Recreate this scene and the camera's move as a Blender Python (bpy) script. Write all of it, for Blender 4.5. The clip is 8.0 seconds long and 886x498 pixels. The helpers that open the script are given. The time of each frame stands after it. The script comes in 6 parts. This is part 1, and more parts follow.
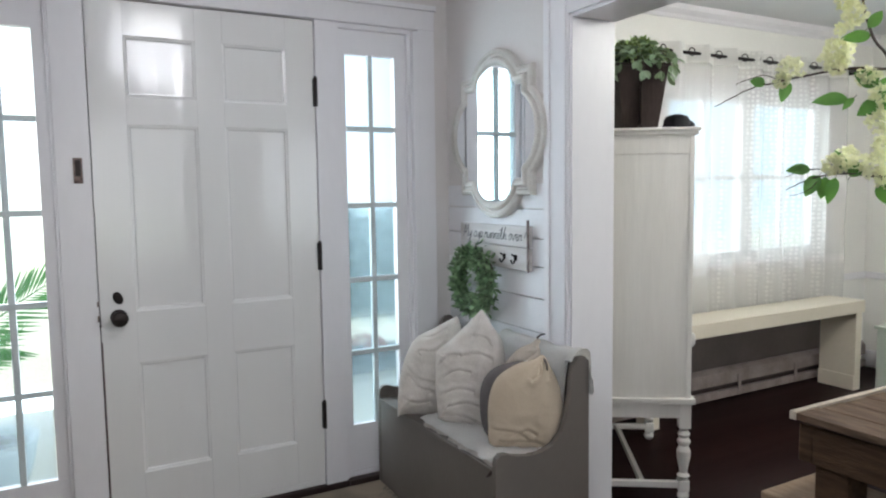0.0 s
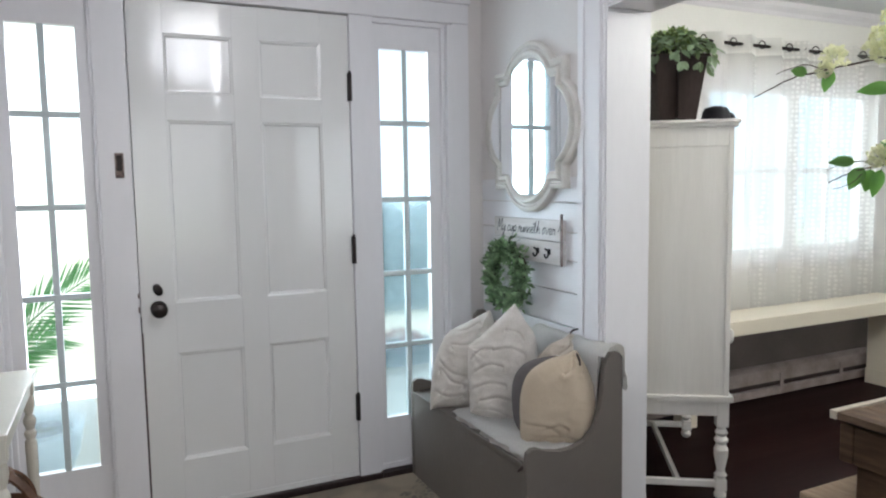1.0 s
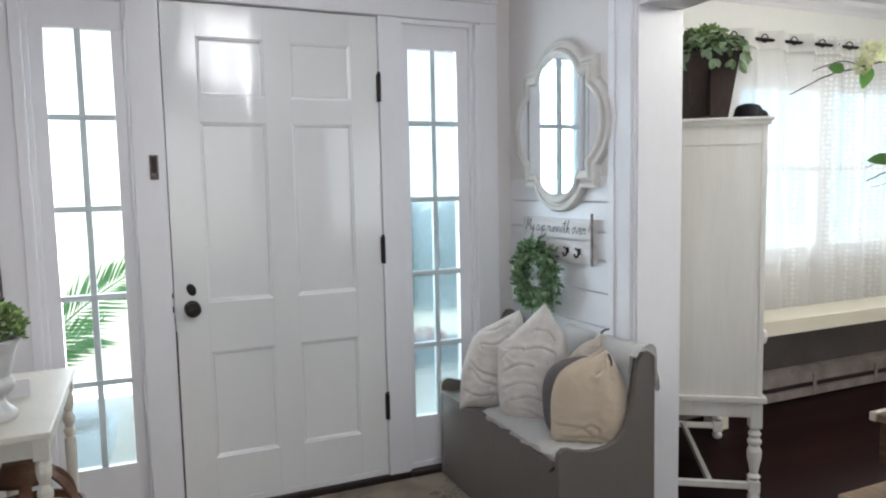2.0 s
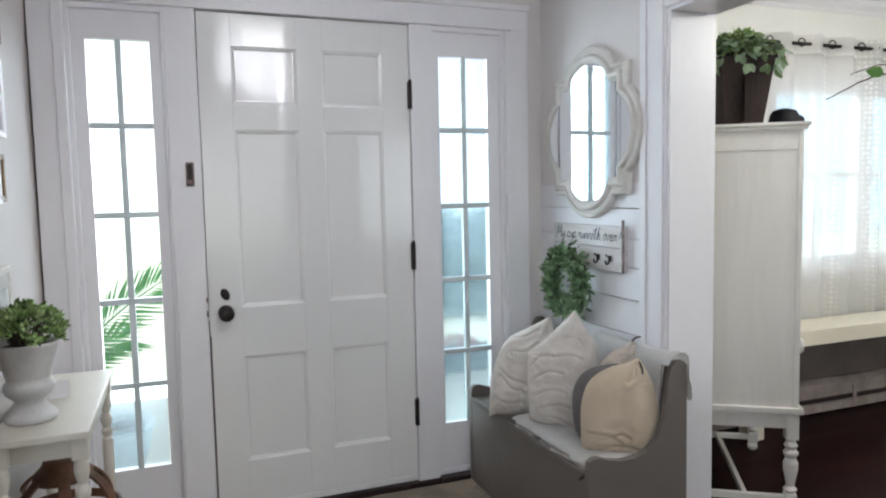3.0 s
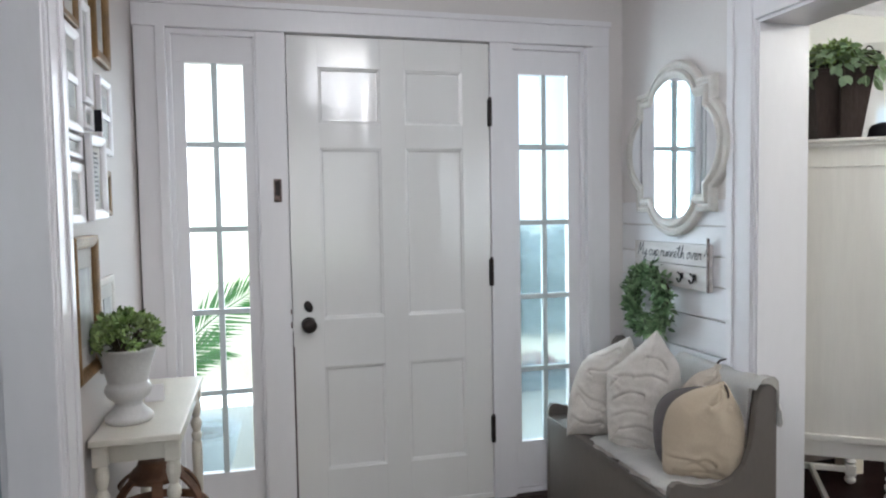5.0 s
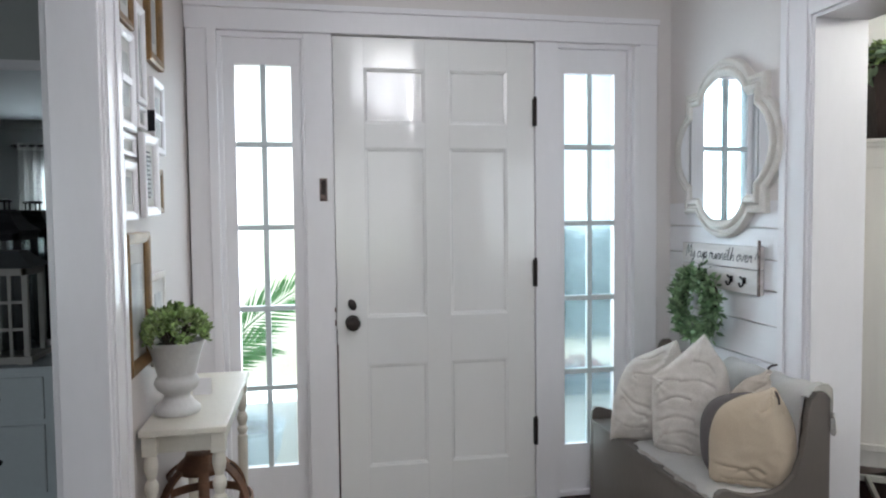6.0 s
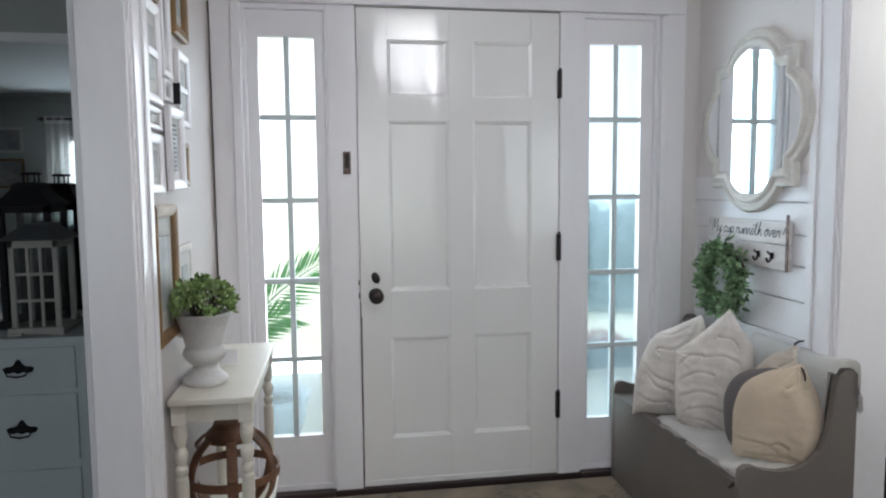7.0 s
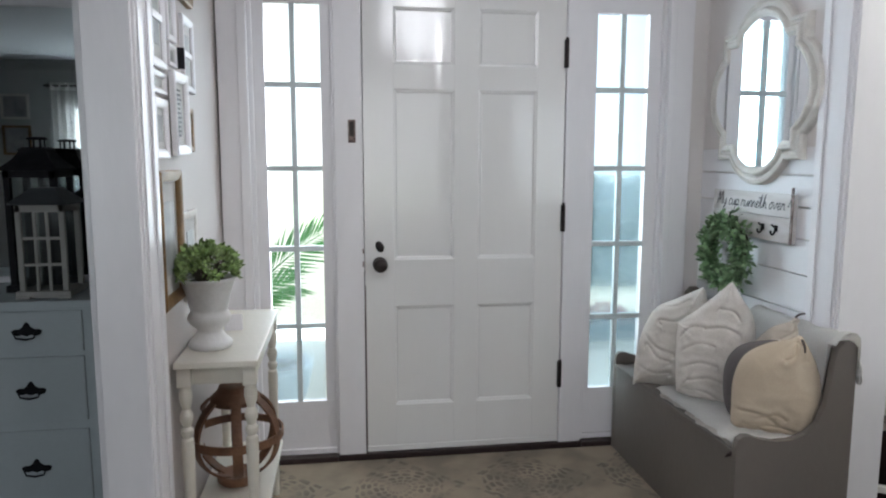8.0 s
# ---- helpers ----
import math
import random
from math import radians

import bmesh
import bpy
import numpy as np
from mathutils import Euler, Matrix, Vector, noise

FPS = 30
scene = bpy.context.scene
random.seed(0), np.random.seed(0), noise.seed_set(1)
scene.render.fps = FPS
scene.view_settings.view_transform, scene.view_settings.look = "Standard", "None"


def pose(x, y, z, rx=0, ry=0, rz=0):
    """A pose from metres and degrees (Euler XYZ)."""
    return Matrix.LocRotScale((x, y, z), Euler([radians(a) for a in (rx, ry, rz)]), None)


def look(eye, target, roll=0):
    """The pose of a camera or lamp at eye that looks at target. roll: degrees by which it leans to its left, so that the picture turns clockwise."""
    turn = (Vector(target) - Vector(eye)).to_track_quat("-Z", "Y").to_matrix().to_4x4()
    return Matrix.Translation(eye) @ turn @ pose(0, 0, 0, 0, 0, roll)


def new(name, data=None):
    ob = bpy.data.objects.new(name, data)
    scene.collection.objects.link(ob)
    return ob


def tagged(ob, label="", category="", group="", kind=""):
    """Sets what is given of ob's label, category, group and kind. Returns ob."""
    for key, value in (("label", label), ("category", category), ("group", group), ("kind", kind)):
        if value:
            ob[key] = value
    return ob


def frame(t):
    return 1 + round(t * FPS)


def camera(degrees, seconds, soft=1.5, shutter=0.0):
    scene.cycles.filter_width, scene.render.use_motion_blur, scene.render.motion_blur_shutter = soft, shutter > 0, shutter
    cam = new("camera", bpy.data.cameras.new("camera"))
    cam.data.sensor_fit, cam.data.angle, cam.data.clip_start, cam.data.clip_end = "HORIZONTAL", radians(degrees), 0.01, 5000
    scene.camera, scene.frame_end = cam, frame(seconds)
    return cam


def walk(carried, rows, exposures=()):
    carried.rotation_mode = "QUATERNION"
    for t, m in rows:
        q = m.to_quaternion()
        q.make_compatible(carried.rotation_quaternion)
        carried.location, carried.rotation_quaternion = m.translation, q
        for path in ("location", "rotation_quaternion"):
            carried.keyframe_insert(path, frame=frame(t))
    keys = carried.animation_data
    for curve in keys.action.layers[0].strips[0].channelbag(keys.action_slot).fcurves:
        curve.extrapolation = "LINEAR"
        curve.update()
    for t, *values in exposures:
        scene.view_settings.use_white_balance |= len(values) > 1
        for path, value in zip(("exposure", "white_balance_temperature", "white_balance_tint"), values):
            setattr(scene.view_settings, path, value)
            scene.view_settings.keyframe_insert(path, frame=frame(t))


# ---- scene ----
cam = camera(65.1, 8.0, soft=2.1)
PATH = [
    (0, (-0.104, -3.011, 1.382), (0.849, -1.261, 1.212), -0.8),
    (0.5, (-0.08, -3.022, 1.382), (0.822, -1.246, 1.2), -0.9),
    (1, (-0.082, -3.021, 1.376), (0.771, -1.222, 1.194), -0.9),
    (1.5, (-0.111, -3.011, 1.379), (0.713, -1.198, 1.195), -1.1),
    (3, (-0.107, -3.023, 1.377), (0.604, -1.161, 1.216), -1.2),
    (3.5, (-0.113, -3.028, 1.367), (0.545, -1.144, 1.233), -1.4),
    (4, (-0.102, -3.033, 1.364), (0.493, -1.127, 1.244), -1.4),
    (4.5, (-0.114, -3.036, 1.374), (0.438, -1.117, 1.259), -1.2),
    (6, (-0.104, -3.039, 1.365), (0.268, -1.076, 1.264), -0.6),
    (6.5, (-0.117, -3.035, 1.358), (0.211, -1.066, 1.235), -0.6),
    (7, (-0.113, -3.035, 1.366), (0.198, -1.067, 1.189), -0.5),
    (7.5, (-0.097, -3.038, 1.363), (0.201, -1.073, 1.142), -0.3),
    (8, (-0.105, -3.046, 1.353), (0.187, -1.084, 1.098), 0.1),
]
walk(cam, [(t, look(eye, target, roll)) for t, eye, target, roll in PATH], exposures=[(0, -0.07, 6240, 8), (1.5, 0.03, 6240, 8), (4.5, -0.05, 6240, 8), (6.5, -0.04, 6240, 8), (8, -0.09, 6240, 8)])

# ---- world and light ----
world = bpy.data.worlds.new("sky")
scene.world = world
world.use_nodes = True
wn, wl = world.node_tree.nodes, world.node_tree.links
sky = wn.new("ShaderNodeTexSky")
sky.sky_type = "NISHITA"
sky.sun_disc = False
sky.sun_elevation, sky.sun_rotation = radians(46.6), radians(264)
wn["Background"].inputs["Strength"].default_value = 0.12
wl.new(sky.outputs["Color"], wn["Background"].inputs["Color"])


def lamp(name, kind, place, target, power, colour=(1, 1, 1), size=None, angle=None):
    data = bpy.data.lights.new(name, kind)
    data.energy, data.color = power, colour
    if kind == "AREA":
        data.shape, data.size, data.size_y = "RECTANGLE", size[0], size[1]
    if kind == "SUN":
        data.angle = angle
    ob = new(name, data)
    ob.matrix_world = look(place, target)
    return ob


lamp("sun", "SUN", (-8, -0.8, 8.5), (0, 0, 0), 5.0, (1.0, 0.95, 0.88), angle=radians(2))
lamp("entry_daylight_west", "AREA", (-0.29, 0.13, 1.22), (-0.29, -1, 1.05), 9, (0.86, 0.93, 1.0), (0.24, 1.45))
lamp("entry_daylight_east", "AREA", (0.70, 0.75, 1.35), (1.25, -0.3, 1.0), 27, (0.80, 0.92, 1.0), (0.5, 1.5))
lamp("dining_daylight", "AREA", (3.85, 0.2, 1.42), (3.85, -2, 1.1), 12, (0.88, 0.95, 1.0), (1.5, 1.0))
lamp("parlour_daylight", "AREA", (-2.55, -5.62, 1.45), (-2.4, -2, 1.0), 29, (0.86, 0.93, 1.0), (1.0, 1.1))
# fill from behind the camera, through two south windows added for it
lamp("dining_south_fill", "AREA", (3.4, -6.22, 1.45), (2.0, -1, 1.05), 12, (0.97, 0.98, 1.0), (1.9, 1.5))
lamp("hall_south_fill", "AREA", (0.5, -6.25, 1.5), (0.5, -1, 1.1), 1.2, (0.95, 0.96, 1.0), (1.7, 1.6))

# hall lamp follows the door's highlight; entry and dining lamps are added fill
UNSEEN_LAMPS = (((0.42, -1.60), 16.5, 0.21, (0.97, 0.95, 1.0)), ((0.75, -3.30), 8.0, 0.10, (0.98, 0.96, 1.0)), ((3.05, -1.92), 68, 0.13, (1.0, 0.97, 0.90)))
for (lx, ly), power, wide, tone in UNSEEN_LAMPS:
    bulb = lamp("unseen_bulb", "POINT", (lx, ly, 2.23), (lx, ly, 0), power, tone)
    bulb.data.shadow_soft_size = wide

# ---- materials ----


def nodes_of(name):
    m = bpy.data.materials.new(name)
    m.use_nodes = True
    return m, m.node_tree.nodes, m.node_tree.links, m.node_tree.nodes["Principled BSDF"]


def surface(name, colour, rough=0.5, vary=0.08, scale=3.0, grain=60.0, bump=0.05, metal=0.0, stretch=(1, 1, 1), second=None, amount=0.5, coat=0.0, island=0.0, sheen=0.0, gloss=0.5):
    """Colour with broad stains and fine grain, a little relief, and gloss that varies."""
    m, n, l, b = nodes_of(name)
    co = n.new("ShaderNodeTexCoord")
    mp = n.new("ShaderNodeMapping")
    mp.inputs["Scale"].default_value = stretch
    geo = n.new("ShaderNodeNewGeometry")
    l.new(geo.outputs["Position"], mp.inputs["Vector"])
    broad, fine = n.new("ShaderNodeTexNoise"), n.new("ShaderNodeTexNoise")
    broad.inputs["Scale"].default_value, broad.inputs["Detail"].default_value = scale, 4
    fine.inputs["Scale"].default_value, fine.inputs["Detail"].default_value = grain, 3
    for t in (broad, fine):
        l.new(mp.outputs["Vector"], t.inputs["Vector"])
    ramp = n.new("ShaderNodeMapRange")
    ramp.inputs["From Min"].default_value, ramp.inputs["From Max"].default_value = 0.35, 0.65
    l.new(broad.outputs["Fac"], ramp.inputs["Value"])
    mix = n.new("ShaderNodeMix")
    mix.data_type = "RGBA"
    other = second or tuple(c * (1 - 2 * vary) for c in colour)
    mix.inputs["A"].default_value = (*colour, 1)
    mix.inputs["B"].default_value = (*other, 1)
    scaled = n.new("ShaderNodeMath")
    scaled.operation = "MULTIPLY"
    scaled.inputs[1].default_value = amount
    l.new(ramp.outputs["Result"], scaled.inputs[0])
    l.new(scaled.outputs["Value"], mix.inputs["Factor"])
    fm = n.new("ShaderNodeMapRange")
    fm.inputs["To Min"].default_value, fm.inputs["To Max"].default_value = 1 - vary, 1 + vary
    l.new(fine.outputs["Fac"], fm.inputs["Value"])
    value = fm.outputs["Result"]
    if island:
        im = n.new("ShaderNodeMapRange")
        im.inputs["To Min"].default_value, im.inputs["To Max"].default_value = 1 - island, 1 + island
        l.new(geo.outputs["Random Per Island"], im.inputs["Value"])
        mul = n.new("ShaderNodeMath")
        mul.operation = "MULTIPLY"
        l.new(value, mul.inputs[0])
        l.new(im.outputs["Result"], mul.inputs[1])
        value = mul.outputs["Value"]
    vec = n.new("ShaderNodeVectorMath")
    vec.operation = "SCALE"
    l.new(mix.outputs["Result"], vec.inputs[0])
    l.new(value, vec.inputs["Scale"])
    l.new(vec.outputs["Vector"], b.inputs["Base Color"])
    rr = n.new("ShaderNodeMapRange")
    rr.inputs["To Min"].default_value, rr.inputs["To Max"].default_value = max(rough - 0.08, 0.02), min(rough + 0.08, 1)
    l.new(broad.outputs["Fac"], rr.inputs["Value"])
    l.new(rr.outputs["Result"], b.inputs["Roughness"])
    b.inputs["Metallic"].default_value = metal
    b.inputs["Specular IOR Level"].default_value = gloss
    b.inputs["Coat Weight"].default_value = coat
    b.inputs["Sheen Weight"].default_value = sheen
    bp = n.new("ShaderNodeBump")
    bp.inputs["Strength"].default_value, bp.inputs["Distance"].default_value = bump, 0.01
    l.new(fine.outputs["Fac"], bp.inputs["Height"])
    l.new(bp.outputs["Normal"], b.inputs["Normal"])
    return m


def wrinkled(m, scale, strength):
    """Adds pressed creases, mostly running across, to a cloth."""
    n, l = m.node_tree.nodes, m.node_tree.links
    geo, mp, nz, bp = n.new("ShaderNodeNewGeometry"), n.new("ShaderNodeMapping"), n.new("ShaderNodeTexNoise"), n.new("ShaderNodeBump")
    nz.noise_type = "RIDGED_MULTIFRACTAL"
    mp.inputs["Scale"].default_value = (1, 1, 2.6)
    mp.inputs["Rotation"].default_value = (radians(14), radians(-10), 0)
    nz.inputs["Scale"].default_value, nz.inputs["Detail"].default_value, nz.inputs["Distortion"].default_value = scale, 2.5, 0.6
    l.new(geo.outputs["Position"], mp.inputs["Vector"])
    l.new(mp.outputs["Vector"], nz.inputs["Vector"])
    l.new(nz.outputs["Fac"], bp.inputs["Height"])
    bp.inputs["Strength"].default_value, bp.inputs["Distance"].default_value = strength, 0.022
    l.new(n["Bump"].outputs["Normal"], bp.inputs["Normal"])
    l.new(bp.outputs["Normal"], n["Principled BSDF"].inputs["Normal"])
    return m


def streaked(m):
    """Brushed and slightly warped boards: long upright waves that break up reflections."""
    n, l = m.node_tree.nodes, m.node_tree.links
    geo, mp, nz, bp = n.new("ShaderNodeNewGeometry"), n.new("ShaderNodeMapping"), n.new("ShaderNodeTexNoise"), n.new("ShaderNodeBump")
    mp.inputs["Scale"].default_value = (1, 0.2, 0.05)
    nz.inputs["Scale"].default_value, nz.inputs["Detail"].default_value = 5.0, 0.6
    l.new(geo.outputs["Position"], mp.inputs["Vector"])
    l.new(mp.outputs["Vector"], nz.inputs["Vector"])
    l.new(nz.outputs["Fac"], bp.inputs["Height"])
    bp.inputs["Strength"].default_value, bp.inputs["Distance"].default_value = 1.0, 0.012
    l.new(n["Bump"].outputs["Normal"], bp.inputs["Normal"])
    n["Principled BSDF"].inputs["Coat Roughness"].default_value = 0.09
    for slot in ("Normal", "Coat Normal"):
        l.new(bp.outputs["Normal"], n["Principled BSDF"].inputs[slot])
    return m


wall_paint = surface("wall_paint", (0.70, 0.66, 0.645), 0.55, 0.03, 1.6, 90, 0.05)
trim_paint = surface("trim_paint", (0.80, 0.78, 0.80), 0.32, 0.025, 2.2, 40, 0.06, stretch=(1, 1, 0.35))
door_paint = streaked(surface("door_paint", (0.79, 0.775, 0.76), 0.15, 0.012, 2.5, 34, 0.015, stretch=(1.6, 1, 0.12), coat=0.5))
# grey-teal stands in for white bars dimmed against the bright panes
backlit_bar_paint = surface("glazing_bar_backlit", (0.60, 0.66, 0.67), 0.5, 0.06, 8, 60, 0.1)
# pinkish greige, taken darker than the paint to hold the left wall's shade
shaded_gallery_paint = surface("shaded_gallery_paint", (0.51, 0.46, 0.44), 0.55, 0.03, 1.6, 90, 0.05)
ship_paint = surface("shiplap_paint", (0.78, 0.77, 0.79), 0.42, 0.03, 2.0, 50, 0.08, stretch=(1, 0.3, 1.5))
dining_paint = surface("dining_paint", (0.84, 0.825, 0.785), 0.6, 0.03, 1.5, 90, 0.05)
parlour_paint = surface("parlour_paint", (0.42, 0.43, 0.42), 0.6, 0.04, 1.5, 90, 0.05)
ceiling_paint = surface("ceiling_paint", (0.74, 0.75, 0.76), 0.75, 0.02, 1.2, 120, 0.08)
dark_floor = surface("dark_floor", (0.017, 0.0055, 0.0050), 0.42, 0.25, 1.2, 26, 0.06, stretch=(0.35, 5, 1), second=(0.007, 0.003, 0.003), gloss=0.06)
sill_wood = surface("sill_wood", (0.035, 0.020, 0.018), 0.5, 0.2, 5, 60, 0.2)
greige = surface("greige_paint", (0.155, 0.134, 0.118), 0.5, 0.05, 3.5, 46, 0.10, stretch=(1, 1, 0.6))
linen = wrinkled(surface("linen", (0.69, 0.64, 0.59), 0.95, 0.24, 14, 230, 0.14, sheen=0.1, stretch=(1, 1, 1.3), second=(0.57, 0.52, 0.47), amount=0.8), 6.0, 0.22)
tan_cloth = surface("tan_cloth", (0.54, 0.445, 0.335), 0.95, 0.14, 6, 300, 0.10, sheen=0.1, second=(0.46, 0.37, 0.27))
tan_cloth = wrinkled(tan_cloth, 5.0, 0.14)
pale_tan = wrinkled(surface("pale_tan_cloth", (0.60, 0.53, 0.45), 0.95, 0.16, 9, 260, 0.12, sheen=0.1, second=(0.50, 0.43, 0.35)), 7.0, 0.22)
gray_cloth = surface("gray_cloth", (0.145, 0.13, 0.13), 0.95, 0.10, 6, 380, 0.08, sheen=0.1)
white_cloth = surface("white_cloth", (0.84, 0.82, 0.79), 0.95, 0.08, 6, 120, 0.03, sheen=0.05)
dark_metal = surface("dark_metal", (0.040, 0.032, 0.030), 0.38, 0.3, 20, 120, 0.1, metal=0.75)
black_iron = surface("black_iron", (0.010, 0.009, 0.012), 0.7, 0.3, 20, 120, 0.1, gloss=0.25)
rust_metal = surface("rust_metal", (0.30, 0.22, 0.20), 0.5, 0.3, 60, 160, 0.2, metal=0.5, second=(0.06, 0.04, 0.035), amount=1.0)
frame_white = surface("mirror_frame_wash", (0.66, 0.63, 0.59), 0.6, 0.10, 9, 60, 0.35, second=(0.53, 0.49, 0.45))
hutch_paint = surface("hutch_paint", (0.78, 0.755, 0.715), 0.5, 0.05, 4, 46, 0.15, stretch=(1, 1, 0.12), second=(0.60, 0.56, 0.50))
cream_paint = surface("cream_paint", (0.66, 0.62, 0.54), 0.42, 0.04, 5, 60, 0.1)
desk_paint = surface("desk_paint", (0.78, 0.71, 0.58), 0.38, 0.03, 4, 50, 0.06)
urn_glaze = surface("urn_glaze", (0.62, 0.61, 0.60), 0.4, 0.08, 16, 80, 0.12, second=(0.50, 0.49, 0.48))
rust_wood = surface("rusty_wood", (0.20, 0.095, 0.048), 0.6, 0.25, 9, 90, 0.3, second=(0.09, 0.04, 0.022), amount=0.9)
# table wood darkened for the shaded apron and legs
plank_wood_shaded = surface("plank_wood_shaded", (0.080, 0.048, 0.029), 0.7, 0.22, 7, 40, 0.5, stretch=(7, 0.8, 7), second=(0.045, 0.026, 0.016), amount=0.95, island=0.25, gloss=0.12)
gilt = surface("gilt_wood", (0.24, 0.135, 0.048), 0.45, 0.2, 12, 120, 0.2, metal=0.2, second=(0.12, 0.07, 0.03), amount=0.8)
print_paper = surface("print_paper", (0.36, 0.36, 0.35), 0.5, 0.10, 9, 60, 0.02, second=(0.22, 0.23, 0.23), amount=0.9)
mat_board = surface("mat_board", (0.50, 0.49, 0.47), 0.7, 0.06, 9, 80, 0.02)
lantern_paint = surface("lantern_paint", (0.36, 0.345, 0.32), 0.6, 0.08, 9, 60, 0.15)
leaf_a = surface("leaf_green", (0.17, 0.27, 0.075), 0.5, 0.2, 14, 60, 0.1, island=0.55, second=(0.30, 0.38, 0.16), amount=0.8)
leaf_d = surface("leaf_grey_green", (0.17, 0.25, 0.16), 0.55, 0.2, 14, 60, 0.1, island=0.55, second=(0.32, 0.40, 0.29))
pale_edge = surface("pale_edge", (0.46, 0.40, 0.33), 0.65, 0.15, 7, 40, 0.3, second=(0.34, 0.28, 0.22))
# same table wood made lighter, as lit from above
plank_top_lit = surface("plank_top_lit", (0.13, 0.086, 0.058), 0.7, 0.2, 7, 40, 0.5, stretch=(7, 0.8, 7), second=(0.075, 0.05, 0.035), amount=0.9, island=0.25, gloss=0.15)
bench_wood = surface("bench_wood", (0.30, 0.22, 0.15), 0.7, 0.2, 7, 40, 0.4, stretch=(7, 0.8, 7), second=(0.17, 0.115, 0.075), gloss=0.2)
leaf_b = surface("leaf_wreath", (0.13, 0.23, 0.11), 0.55, 0.2, 14, 60, 0.1, island=0.6, second=(0.26, 0.36, 0.20), amount=0.8)
leaf_c = surface("leaf_bright", (0.060, 0.175, 0.035), 0.42, 0.15, 14, 60, 0.1, island=0.3, second=(0.10, 0.23, 0.05))
palm_green = surface("palm_green", (0.050, 0.22, 0.045), 0.5, 0.2, 8, 60, 0.1, island=0.3)
petal = surface("petal", (0.86, 0.85, 0.66), 0.7, 0.05, 30, 120, 0.1, island=0.12, second=(0.80, 0.82, 0.55))
twig = surface("twig", (0.055, 0.040, 0.030), 0.8, 0.2, 40, 160, 0.3)
tin = surface("tin_bucket", (0.022, 0.015, 0.013), 0.6, 0.35, 9, 70, 0.3, stretch=(1, 1, 0.3), second=(0.050, 0.034, 0.030), gloss=0.15)
dresser_paint = surface("dresser_paint", (0.50, 0.55, 0.57), 0.5, 0.04, 4, 60, 0.1)
slate_paint = surface("slate_roof_paint", (0.05, 0.055, 0.06), 0.6, 0.1, 9, 80, 0.1)
concrete = surface("concrete", (0.62, 0.60, 0.52), 0.85, 0.08, 2, 60, 0.2)
lawn = surface("drive_gravel", (0.66, 0.67, 0.56), 0.9, 0.12, 0.4, 30, 0.3, second=(0.50, 0.58, 0.40))
hedge_green = surface("hedge_green", (0.12, 0.19, 0.19), 0.7, 0.1, 1, 30, 0.2, island=0.15)
slate_glaze = surface("slate_glaze", (0.10, 0.14, 0.17), 0.6, 0.1, 6, 60, 0.1)
pink_bloom = surface("pink_bloom", (0.60, 0.30, 0.27), 0.8, 0.1, 6, 60, 0.1)
# glaze paled so the pot looks veiled by the window's haze
hazed_pot = surface("planter_glaze_hazed", (0.56, 0.65, 0.71), 0.5, 0.08, 8, 60, 0.1)
ink = surface("ink", (0.035, 0.035, 0.045), 0.7, 0.05, 30, 90, 0.02)
sign_paint = surface("sign_paint", (0.66, 0.63, 0.62), 0.65, 0.06, 16, 50, 0.25, stretch=(1, 0.3, 1.4), second=(0.45, 0.40, 0.37), amount=0.55)
heater_paint = surface("heater_paint", (0.33, 0.275, 0.255), 0.5, 0.15, 7, 60, 0.2, second=(0.20, 0.16, 0.145), amount=0.9)
# taupe carries the shade on the wall below the window bench
bench_shade_paint = surface("bench_shade", (0.20, 0.165, 0.148), 0.7, 0.08, 5, 60, 0.1, second=(0.14, 0.115, 0.10))
chair_green = surface("mint_paint", (0.60, 0.66, 0.58), 0.5, 0.05, 6, 60, 0.1)


def backlit(m, colour, amount):
    """Lets some light through a thin petal or leaf."""
    n, l = m.node_tree.nodes, m.node_tree.links
    thin, mx = n.new("ShaderNodeBsdfTranslucent"), n.new("ShaderNodeMixShader")
    thin.inputs["Color"].default_value = (*colour, 1)
    mx.inputs["Fac"].default_value = amount
    l.new(n["Principled BSDF"].outputs["BSDF"], mx.inputs[1])
    l.new(thin.outputs["BSDF"], mx.inputs[2])
    l.new(mx.outputs["Shader"], n["Material Output"].inputs["Surface"])


backlit(petal, (0.90, 0.92, 0.66), 0.45)
backlit(leaf_c, (0.16, 0.36, 0.06), 0.3)
backlit(palm_green, (0.12, 0.42, 0.08), 0.4)
backlit(leaf_d, (0.25, 0.36, 0.12), 0.25)


def glass_material(name, tint, rough, body):
    m, n, l, b = nodes_of(name)
    out = n["Material Output"]
    tr, gl, mx = n.new("ShaderNodeBsdfTransparent"), n.new("ShaderNodeBsdfGlossy"), n.new("ShaderNodeMixShader")
    tr.inputs["Color"].default_value = (*tint, 1)
    gl.inputs["Roughness"].default_value = rough
    mx.inputs["Fac"].default_value = body
    l.new(tr.outputs["BSDF"], mx.inputs[1])
    l.new(gl.outputs["BSDF"], mx.inputs[2])
    l.new(mx.outputs["Shader"], out.inputs["Surface"])
    return m


pane_glass = glass_material("pane_glass", (0.96, 0.98, 0.98), 0.03, 0.05)


